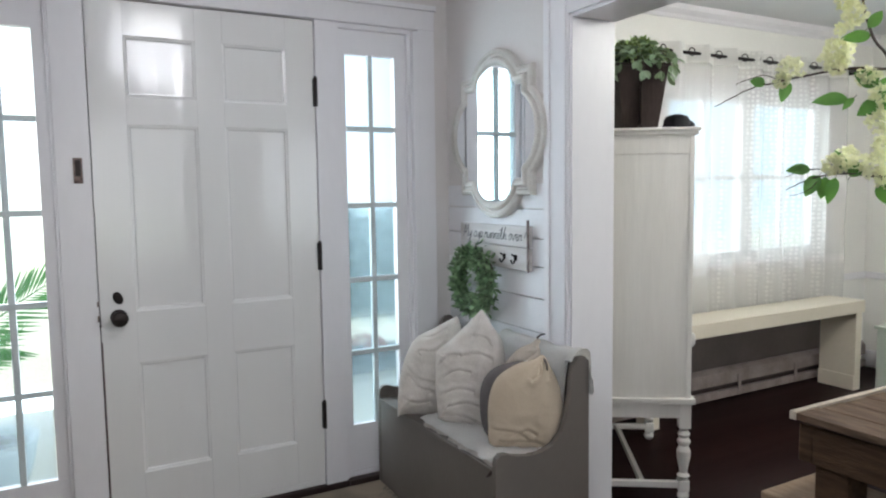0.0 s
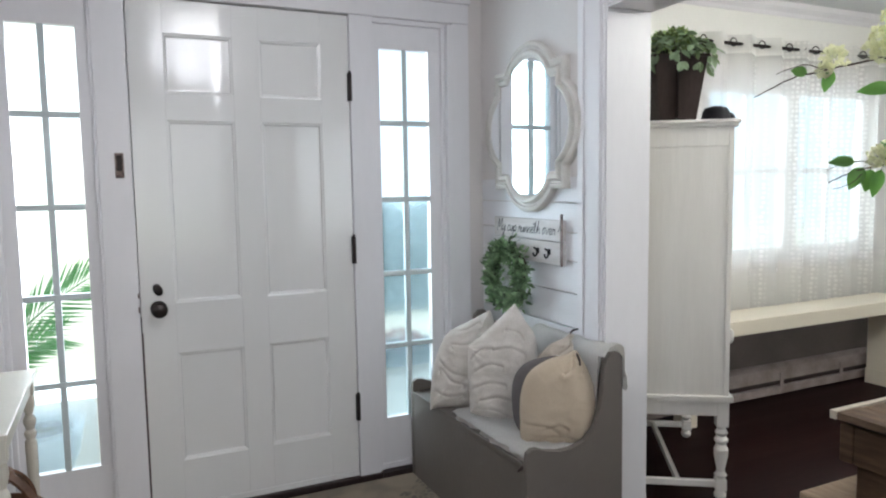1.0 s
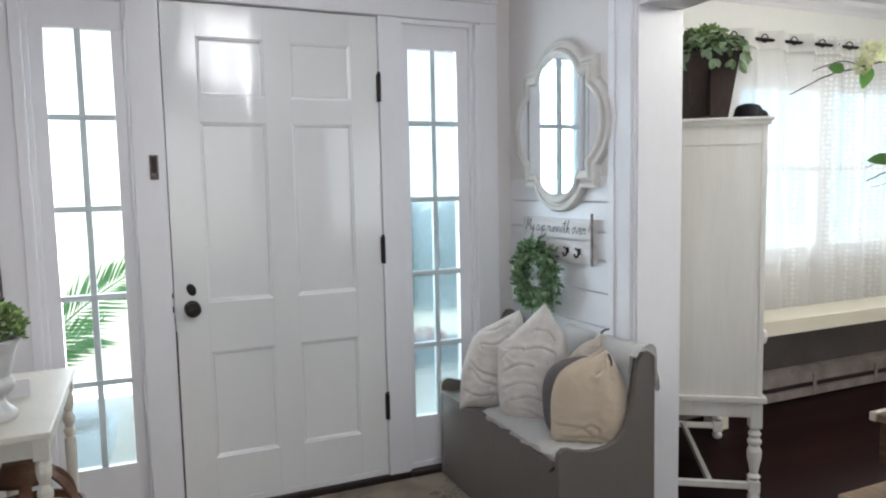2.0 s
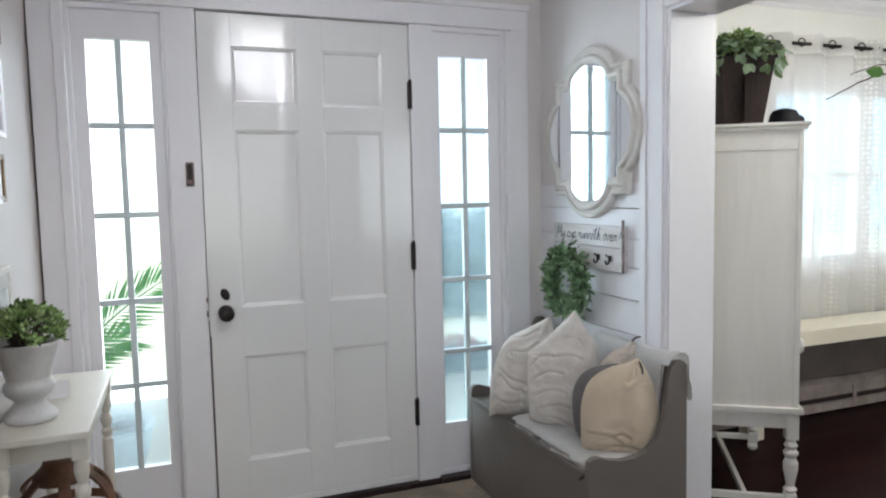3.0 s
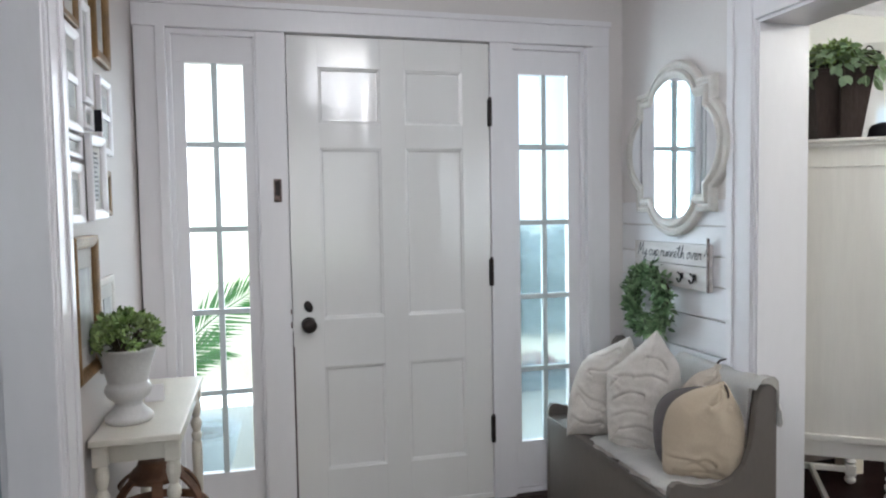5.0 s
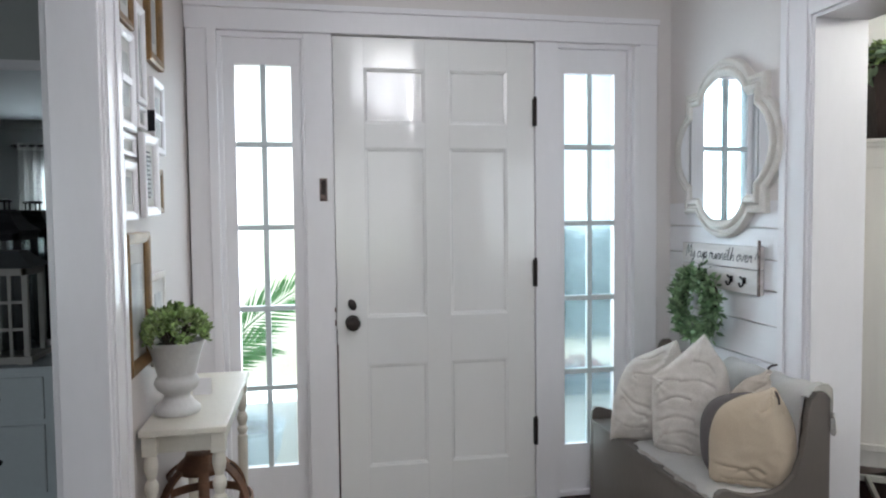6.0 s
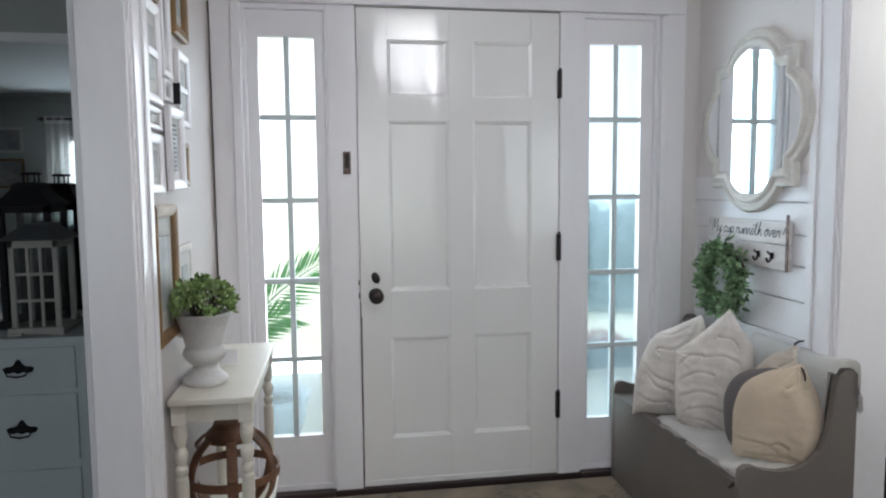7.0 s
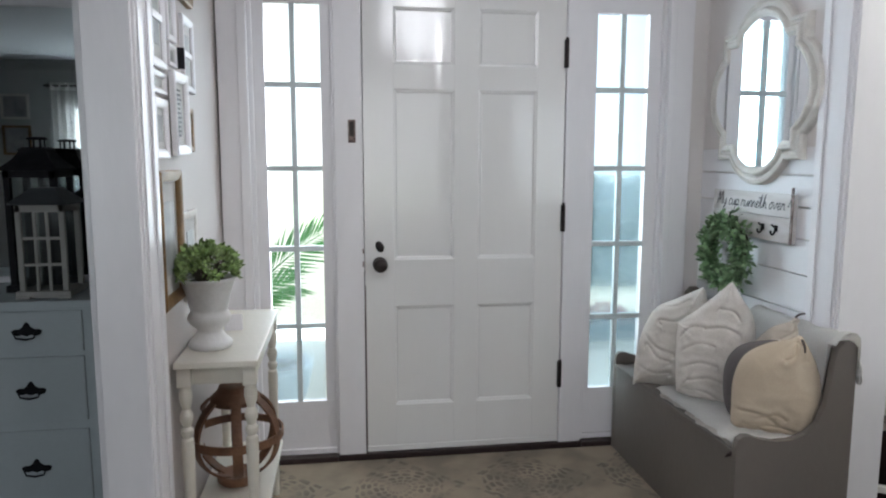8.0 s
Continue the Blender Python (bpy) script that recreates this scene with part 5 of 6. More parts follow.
for a, z in ((b0, 0), (b1, hh), (b1 + 0.006, hh), (b1 + 0.006, hh + 0.012), (b1 - 0.006, hh + 0.012), (b1 - 0.008, hh - 0.02)):
    r.append([bm.verts.new((x * a, y * a, z)) for x, y in ((-1, -1), (1, -1), (1, 1), (-1, 1))])
for a, b in zip(r, r[1:]):
    for i in range(4):
        bm.faces.new((a[i], a[(i + 1) % 4], b[(i + 1) % 4], b[i]))
bm.faces.new(r[0][::-1])
bm.faces.new(r[-1])
part("body", bm, tin, bucket)
part("strap", boxes([((-0.012, -b1 - 0.004, 0.02), (-0.004, -b0 - 0.002, 0.24))], 0.002), tin, bucket)
fern = thing("trailing_greenery", "dusty oval leaves and small bright leaves in the tin planter", "plant", (2.165, -0.655, HT + hh))


def oval_leaf(bm, base, way, up, length, width):
    """A rounded leaf with a folded rib."""
    way = Vector(way).normalized()
    side = way.cross(Vector(up)).normalized()
    nrm = side.cross(way)
    rib = [Vector(base) + way * length * t - nrm * 0.22 * length * t * t for t in (0, 0.2, 0.5, 0.8, 1)]
    mids = [bm.verts.new(p) for p in rib]
    for sgn in (1, -1):
        last = mids[0]
        for k, half in ((1, 0.40), (2, 0.52), (3, 0.36)):
            edge = bm.verts.new(rib[k] + side * sgn * half * width + nrm * 0.12 * width)
            loop = (mids[k - 1], mids[k], edge) if last is mids[0] else (mids[k - 1], mids[k], edge, last)
            bm.faces.new(loop)
            last = edge
        bm.faces.new((mids[3], mids[4], last))


rng = random.Random(31)
bm, fill, st = bmesh.new(), bmesh.new(), bmesh.new()
for k in range(60):
    a = rng.uniform(0, 2 * math.pi)
    r = rng.uniform(0.02, 0.125)
    top = Vector((r * math.cos(a), r * math.sin(a), 0.030 + 0.085 * (1 - (r / 0.14) ** 2) * rng.uniform(0.5, 1.1)))
    tube([(0.5 * top.x, 0.5 * top.y, -0.03), (0.8 * top.x, 0.8 * top.y, 0.5 * top.z), top], 0.0018, 4, st)
    for j in range(16):
        leaf(fill, top + rand_dir(rng) * rng.uniform(0.004, 0.034), rand_dir(rng, 0.7), rand_dir(rng), rng.uniform(0.018, 0.032), rng.uniform(0.011, 0.018), 0.2)
for k in range(30):
    a = 2 * math.pi * k / 30 + rng.uniform(-0.1, 0.1)
    reach, lift, droop = rng.uniform(0.08, 0.15), rng.uniform(0.04, 0.08), rng.uniform(0.02, 0.06)
    pts = []
    for i in range(6):
        t = i / 5
        pts.append(Vector((math.cos(a) * (0.04 + reach * t), math.sin(a) * (0.04 + reach * t), 0.01 + lift * math.sin(math.pi * min(t * 0.9, 1)) - droop * t ** 3 * (k % 3 > 0))))
    tube(pts, [0.0024] * 5 + [0.001], 4, st)
    for i in range(1, 6):
        d = (pts[i] - pts[i - 1]).normalized()
        for sgn in (1, -1):
            oval_leaf(bm, pts[i], d * 0.7 + d.cross(Vector((0, 0, 1))) * sgn * 0.8 + rand_dir(rng) * 0.3, Vector((0, 0, 1)) + rand_dir(rng) * 0.5, rng.uniform(0.036, 0.056), rng.uniform(0.026, 0.036))
part("stem_tuft", st, twig, fern)
part("filler_leaves", fill, leaf_a, fern, "small yellow-green leaves")
part("leaves", bm, leaf_d, fern, "dusty grey-green oval leaves")
lump = thing("iron_bell", "small dark brown iron bell on the hutch", "bell", (2.335, -0.745, HT), -30)
part("bell", lathe([(0.066, 0), (0.068, 0.008), (0.060, 0.026), (0.056, 0.050), (0.046, 0.066), (0.020, 0.074), (0.004, 0.076)], 20), black_iron, lump, smooth=True)
part("side_lobe", lathe([(0.036, 0), (0.038, 0.012), (0.034, 0.034), (0.022, 0.046), (0.004, 0.050)], 16, None, (0.052, 0.018, 0)), black_iron, lump, smooth=True)
part("brim", lathe([(0.088, 0.0), (0.090, 0.006), (0.066, 0.012)], 20), black_iron, lump, smooth=True)

# window, rod and sheer curtains
win = thing("window_3", "white double window bright with daylight", "window", kind="structure")
part("window_frame", boxes([((3.10, 0.09, 0.88), (3.17, 0.15, 1.97)), ((4.59, 0.09, 0.88), (4.66, 0.15, 1.97)), ((3.17, 0.09, 1.91), (4.59, 0.15, 1.97)), ((3.17, 0.09, 0.88), (4.59, 0.15, 0.95)),
                            ((3.83, 0.085, 0.95), (3.95, 0.15, 1.91))], 0.003), trim_paint, win)
part("casing", boxes([((3.01, WY - 0.02, 0.80), (3.10, WY, 2.06)), ((4.66, WY - 0.02, 0.80), (4.75, WY, 2.06)), ((3.10, WY - 0.02, 1.97), (4.66, WY, 2.06)), ((3.10, WY - 0.035, 0.80), (4.66, WY, 0.88))], 0.003), trim_paint, win)
for x0, x1 in ((3.17, 3.83), (3.95, 4.59)):
    part("sash_rail", boxes([((x0, 0.10, 1.415), (x1, 0.14, 1.455))], 0.002), trim_paint, win)
    part("glazing_bar", boxes([((0.5 * (x0 + x1) - 0.01, 0.105, 0.95), (0.5 * (x0 + x1) + 0.01, 0.135, 1.415)), ((0.5 * (x0 + x1) - 0.01, 0.105, 1.455), (0.5 * (x0 + x1) + 0.01, 0.135, 1.91))], 0.002), trim_paint, win)
    for z0, z1 in ((0.95, 1.415), (1.455, 1.91)):
        for a, b in ((x0, 0.5 * (x0 + x1) - 0.01), (0.5 * (x0 + x1) + 0.01, x1)):
            pane = part("pane", boxes([((a, 0.118, z0), (b, 0.121, z1))]), pane_glass, win)
            pane.visible_shadow = False

rod = thing("curtain_rod", "dark metal curtain rod over the dining window", "curtain rod")
bm = tube([(2.84, -0.030, 2.172), (4.86, -0.030, 2.172)], 0.010, 10)
part("pole", bm, dark_metal, rod, smooth=True)
for x in (2.86, 4.84):
    part("bracket", boxes([((x - 0.008, -0.030, 2.15), (x + 0.008, WY, 2.19))], 0.002), dark_metal, rod)
    part("finial", lathe([(0.004, -0.02), (0.018, -0.008), (0.020, 0.004), (0.010, 0.018)], 12, None, (x - 0.02 if x < 3 else x + 0.02, -0.030, 2.172)), dark_metal, rod, smooth=True)


def curtain(name, x0, x1, waves, z0, z1, y, amp, label, rings=True, seed=0):
    ob = thing(name, label, "curtain", (0, 0, 0))
    bm = bmesh.new()
    nx, nz = waves * 10, 22
    grid = []
    for j in range(nz + 1):
        t = j / nz
        row = []
        for i in range(nx + 1):
            u = i / nx
            ph = 2 * math.pi * waves * u + 0.5 * noise.noise(Vector((u * 6, t * 1.5, seed)))
            a = amp * (1.0 + 0.35 * noise.noise(Vector((u * 9, t * 2, seed + 4)))) * (0.85 + 0.3 * (1 - t))
            yy = y + a * math.sin(ph) + 0.012 * noise.noise(Vector((u * 20, t * 5, seed + 8)))
            xx = x0 + (x1 - x0) * u + 0.012 * math.sin(2 * ph) + 0.010 * noise.noise(Vector((u * 8, t * 3, seed + 2)))
            row.append(bm.verts.new((xx, yy, z0 + (z1 - z0) * t)))
        grid.append(row)
    for a, b in zip(grid, grid[1:]):
        for i in range(nx):
            bm.faces.new((a[i], a[i + 1], b[i + 1], b[i]))
    part("voile", bm, sheer, ob, smooth=True)
    if rings:
        for k in range(2 * waves):
            u = (k + 0.5) / (2 * waves) * 1.0
            x = x0 + (x1 - x0) * u
            pts = [(x + 0.006 * math.sin(a) * (1 if k % 2 else -1), y + 0.022 * math.cos(a), z1 - 0.045 + 0.022 * math.sin(a)) for a in (2 * math.pi * q / 16 for q in range(16))]
            part("grommet", tube(pts, 0.0035, 6, closed=True), dark_metal, ob, smooth=True)
    return ob


curtain("sheer_curtain", 2.93, 3.87, 4, 0.560, 2.225, -0.030, 0.040, "gathered sheer white curtain on dark grommets", True, 1)
curtain("sheer_curtain", 3.875, 4.79, 4, 0.560, 2.225, -0.030, 0.040, "gathered sheer white curtain with woven dots", True, 5)

desk = thing("window_bench", "long cream bench with thick slab sides under the window", "bench")
part("top", boxes([((2.76, -0.325, 0.525), (4.575, -0.066, 0.608))], 0.004), desk_paint, desk)
part("end_panel", boxes([((4.49, -0.318, 0.0), (4.555, -0.068, 0.525))], 0.003), desk_paint, desk)
part("end_panel", boxes([((2.77, -0.20, 0.0), (2.82, -0.068, 0.525))], 0.003), desk_paint, desk)
part("foot_moulding", boxes([((4.478, -0.318, 0.0), (4.49, -0.068, 0.10))], 0.003), desk_paint, desk)
heater = thing("baseboard_heater", "worn white baseboard heater along the wall", "heater")
part("cover", prism([(WY, 0.10), (WY, 0.20), (WY - 0.03, 0.205), (WY - 0.055, 0.18), (WY - 0.058, 0.10)], 1.85, 5.15, "x"), heater_paint, heater)
# thin sheet added over the wall to darken it where the bench shades it
part("shade_panel", boxes([((1.85, WY - 0.006, 0.20), (4.80, WY, 0.55))]), bench_shade_paint, heater, "added taupe sheet standing in for shade under the bench")
part("fin_core", boxes([((1.87, WY - 0.030, 0.012), (5.13, WY, 0.10))]), sill_wood, heater)
part("bottom_rail", boxes([((1.85, WY - 0.062, 0.012), (5.15, WY - 0.032, 0.062))], 0.003), heater_paint, heater, "white bottom rail")
for x in (2.02, 2.58, 3.15, 3.72, 4.30, 4.88):
    part("joint_strip", boxes([((x, WY - 0.066, 0.012), (x + 0.03, WY - 0.060, 0.15))], 0.002), heater_paint, heater)

cab = thing("low_cabinet", "low pale mint painted cabinet by the side wall", "cabinet")
part("body", boxes([((4.66, -0.95, 0.0), (5.16, -0.36, 0.41))], 0.004), chair_green, cab)
part("top", boxes([((4.645, -0.97, 0.41), (5.17, -0.345, 0.43))], 0.004), chair_green, cab)

# rustic plank table and bench
rt = thing("rustic_table", "weathered brown plank table with heavy post legs", "table")
RX, RY1, RZ1 = 1.794, -1.706, 0.70
for k in range(8):
    x0 = RX + 0.116 * k
    part("plank", boxes([((x0 + 0.001, -3.3, RZ1 - 0.022), (x0 + 0.108, RY1 - 0.022 - 0.004 * (k % 3), RZ1 - 0.0015 * (k * 5 % 4)))], 0.003), plank_top_lit, rt)
part("batten", boxes([((RX + 0.03, -3.25, RZ1 - 0.034), (RX + 0.90, RY1 - 0.03, RZ1 - 0.024))]), sill_wood, rt)
part("breadboard_end", boxes([((RX, RY1 - 0.020, RZ1 - 0.024), (RX + 0.925, RY1, RZ1 + 0.002))], 0.003), pale_edge, rt, "pale worn end strip")
part("apron", boxes([((RX + 0.022, RY1 - 0.060, RZ1 - 0.150), (RX + 0.90, RY1 - 0.018, RZ1 - 0.035)), ((RX + 0.022, -3.25, RZ1 - 0.150), (RX + 0.060, RY1 - 0.062, RZ1 - 0.035))], 0.005), plank_wood_shaded, rt)
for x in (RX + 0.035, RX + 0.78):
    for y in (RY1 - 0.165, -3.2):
        part("leg", boxes([((x, y, 0), (x + 0.10, y + 0.10, RZ1 - 0.150))], 0.006), plank_wood_shaded, rt)
rb = thing("rustic_bench", "low weathered wooden bench tucked under the table", "bench")
part("seat", boxes([((1.785, -3.0, 0.375), (2.10, -1.622, 0.42))], 0.006), bench_wood, rb)
for y in (-1.80, -2.9):
    part("leg", boxes([((1.83, y, 0), (2.05, y + 0.06, 0.375))], 0.005), plank_wood_shaded, rb)

# flowering branches in a vase on the table
vase = thing("white_pitcher", "white ceramic vase on the plank table", "vase", (2.36, -1.96, RZ1))
part("body", lathe([(0.05, 0), (0.058, 0.01), (0.080, 0.09), (0.082, 0.14), (0.055, 0.23), (0.045, 0.27), (0.056, 0.30), (0.05, 0.30), (0.038, 0.26)], 28), urn_glaze, vase, smooth=True)
spray = thing("blossom_branches", "tall branches with pale cream blossoms and leaves", "flowers", (2.36, -1.96, RZ1 + 0.24))
O = Vector((2.36, -1.96, RZ1 + 0.24))
rng = random.Random(41)
fl, lv, tw = bmesh.new(), bmesh.new(), bmesh.new()


def twig_line(points, r0, r1):
    pts = [Vector(p) - O for p in points]
    out = []
    for i in range(len(pts) - 1):
        p0, p1, p2, p3 = pts[max(i - 1, 0)], pts[i], pts[i + 1], pts[min(i + 2, len(pts) - 1)]
        for k in range(5):
            t = k / 5
            out.append(0.5 * ((2 * p1) + (p2 - p0) * t + (2 * p0 - 5 * p1 + 4 * p2 - p3) * t * t + (3 * p1 - p0 - 3 * p2 + p3) * t ** 3) + rand_dir(rng) * 0.002)
    out.append(pts[-1])
    tube(out, [r0 + (r1 - r0) * i / (len(out) - 1) for i in range(len(out))], 6, tw)
    return out


def blossom(c, r, n=120):
    c = Vector(c) - O
    for k in range(n):
        d = rand_dir(rng)
        base = c + d * r * rng.uniform(0.35, 0.85)
        leaf(fl, base, d + rand_dir(rng) * 0.7, rand_dir(rng), r * rng.uniform(0.32, 0.46), r * rng.uniform(0.36, 0.5), 0.35)


def blade(p, way, L, w):
    """A pointed oval leaf with a folded rib and a short stalk."""
    base, way = Vector(p) - O, Vector(way).normalized()
    side = way.cross(Vector((-0.85, -0.53, 0.15)) + rand_dir(rng) * 0.4).normalized()
    nrm = side.cross(way)
    rib = [base + way * L * t - nrm * 0.14 * L * t * t for t in (k / 9 for k in range(10))]
    tube([rib[0] - way * 0.012, rib[0], rib[1]], 0.0011, 5, tw)
    mids = [lv.verts.new(q) for q in rib]
    for sgn in (1, -1):
        last = None
        for k in range(10):
            t = k / 9
            half = 0.62 * w * math.sin(math.pi * t ** 0.8) ** 0.85 if 0 < k < 9 else 0.0
            edge = mids[k] if not half else lv.verts.new(rib[k] + side * sgn * half + nrm * (0.30 * half + 0.0015 * math.sin(11 * t + L * 90)))
            if last:
                loop = [mids[k - 1], mids[k], edge, last]
                lv.faces.new([q for i, q in enumerate(loop) if q not in loop[:i]])
            last = edge


stem = [(2.36, -1.96, 0.94), (2.30, -1.90, 1.25), (2.22, -1.81, 1.55), (2.165, -1.765, 1.74), (2.11, -1.72, 1.86), (2.085, -1.70, 2.02)]
twig_line(stem, 0.007, 0.0035)
arm = [(2.165, -1.765, 1.735), (2.11, -1.69, 1.745), (2.06, -1.62, 1.742), (2.00, -1.53, 1.725), (1.93, -1.44, 1.705), (1.868, -1.345, 1.652)]
twig_line(arm, 0.0052, 0.0018)
twig_line([(1.99, -1.515, 1.722), (1.95, -1.46, 1.745), (1.905, -1.40, 1.722)], 0.002, 0.0012)
low = [(2.26, -1.855, 1.42), (2.17, -1.745, 1.405), (2.11, -1.65, 1.418), (2.06, -1.57, 1.40), (2.02, -1.515, 1.365)]
twig_line(low, 0.005, 0.0018)
twig_line([(2.11, -1.65, 1.418), (2.06, -1.575, 1.432), (2.015, -1.512, 1.408)], 0.002, 0.001)
twig_line([(2.06, -1.60, 1.392), (2.045, -1.57, 1.36), (2.02, -1.53, 1.345)], 0.0018, 0.001)
for c, r in (((2.0, -1.535, 1.760), 0.042), ((1.985, -1.515, 1.725), 0.028), ((2.075, -1.64, 1.800), 0.050), ((2.07, -1.65, 1.765), 0.040), ((2.075, -1.69, 1.905), 0.040),
             ((2.06, -1.67, 1.955), 0.034), ((2.055, -1.665, 1.865), 0.022), ((2.13, -1.71, 1.72), 0.036), ((2.15, -1.74, 1.66), 0.036), ((2.115, -1.66, 1.465), 0.042), ((2.09, -1.63, 1.445), 0.034),
             ((2.15, -1.72, 1.44), 0.042), ((2.17, -1.745, 1.50), 0.034), ((2.155, -1.74, 1.58), 0.042), ((2.17, -1.75, 1.40), 0.036)):
    blossom(c, r)
for p, way, L, w in (((2.00, -1.53, 1.720), (-0.25, 0.25, -1.0), 0.07, 0.032), ((1.955, -1.475, 1.715), (-0.6, 0.5, 0.25), 0.05, 0.030), ((2.105, -1.665, 1.652), (-0.75, 0.62, 0.0), 0.105, 0.040),
                     ((2.11, -1.68, 1.655), (-0.5, 0.4, -0.7), 0.05, 0.02), ((2.12, -1.72, 1.84), (-0.8, 0.6, -0.05), 0.085, 0.032), ((2.10, -1.72, 1.86), (0.4, -0.3, 0.6), 0.07, 0.03),
                     ((2.11, -1.66, 1.43), (-0.3, 0.3, 0.8), 0.07, 0.026), ((2.06, -1.575, 1.43), (-0.75, 0.65, 0.05), 0.075, 0.034), ((2.075, -1.595, 1.412), (-0.35, 0.3, -0.7), 0.08, 0.042),
                     ((2.085, -1.61, 1.408), (-0.05, 0.1, -0.8), 0.075, 0.036), ((2.10, -1.635, 1.405), (-0.25, 0.15, -1.0), 0.09, 0.032), ((2.12, -1.67, 1.405), (0.3, -0.2, 0.5), 0.06, 0.04),
                     ((2.15, -1.73, 1.69), (-0.4, 0.3, 0.3), 0.08, 0.045), ((2.16, -1.74, 1.66), (0.3, -0.3, -0.5), 0.08, 0.045), ((2.15, -1.73, 1.64), (-0.5, 0.4, -0.5), 0.07, 0.04),
                     ((2.165, -1.745, 1.39), (0.2, -0.1, -0.9), 0.08, 0.04), ((2.15, -1.73, 1.66), (0.5, -0.4, 0.5), 0.08, 0.05)):
    blade(p, way, L, w)
part("branching", tw, twig, spray, smooth=True)
part("leaves", lv, leaf_c, spray, "pointed bright green leaves", True)
part("blossoms", fl, petal, spray, "pale cream ruffled blossoms")

# ---- parlour ----
DX0, DX1, DY, DTOP = -1.95, -1.008, -0.40, 0.846
dresser = thing("dresser", "pale blue-grey painted dresser with dark bail pulls", "dresser")
part("carcass", boxes([((DX0, DY, 0.06), (DX1, WY - 0.03, DTOP - 0.025))], 0.003), dresser_paint, dresser)
part("top", boxes([((DX0 - 0.012, DY - 0.014, DTOP - 0.025), (DX1 + 0.010, WY - 0.03, DTOP))], 0.005), dresser_paint, dresser)
part("plinth", boxes([((DX0 + 0.02, DY + 0.01, 0.0), (DX1 - 0.02, WY - 0.04, 0.06))]), dresser_paint, dresser)
bm = bmesh.new()
for s in (-1, 1):
    tube([(s * 0.034, -0.006, 0.004), (s * 0.036, -0.018, -0.004), (s * 0.030, -0.020, -0.018), (0, -0.020, -0.024)], [0.003, 0.003, 0.003, 0.0035], 6, bm)
pull_bail = mesh_of("bail", bm, black_iron, True)
bat = [(-0.052, 0.004), (-0.046, -0.010), (-0.030, -0.014), (-0.016, -0.010), (0, -0.016), (0.016, -0.010), (0.030, -0.014), (0.046, -0.010), (0.052, 0.004), (0.040, 0.010), (0.026, 0.010), (0.014, 0.018), (0.006, 0.032),
       (0, 0.036), (-0.006, 0.032), (-0.014, 0.018), (-0.026, 0.010), (-0.040, 0.010)]
pull_plate = mesh_of("back_plate", prism(bat, -0.004, 0.0, "y"), black_iron)
for z0, z1, zh in ((0.657, 0.809, 0.735), (0.394, 0.639, 0.515), (0.085, 0.362, 0.220)):
    dr = part("drawer", boxes([((DX0 + 0.03, DY - 0.010, z0), (DX1 - 0.032, DY + 0.004, z1))], 0.004), dresser_paint, dresser)
    for x in (-1.228, -1.73):
        shared("back_plate", pull_plate, dr, (x, DY - 0.010, zh))
        shared("bail", pull_bail, dr, (x, DY - 0.012, zh))

glass = thing("leaning_mirror", "large white-framed mirror on the wall behind the dresser", "mirror")
part("mirror_glass", boxes([((-2.05, WY - 0.022, 0.87), (-0.86, WY - 0.014, 1.955))]), aged_mirror, glass)
part("frame", boxes([((-2.11, WY - 0.032, 1.955), (-0.80, WY - 0.001, 1.995)), ((-2.11, WY - 0.032, 0.846), (-2.05, WY - 0.001, 1.955)), ((-0.86, WY - 0.032, 0.846), (-0.80, WY - 0.001, 1.955)),
                     ((-2.05, WY - 0.032, 0.846), (-0.86, WY - 0.001, 0.87))], 0.003), trim_paint, glass)


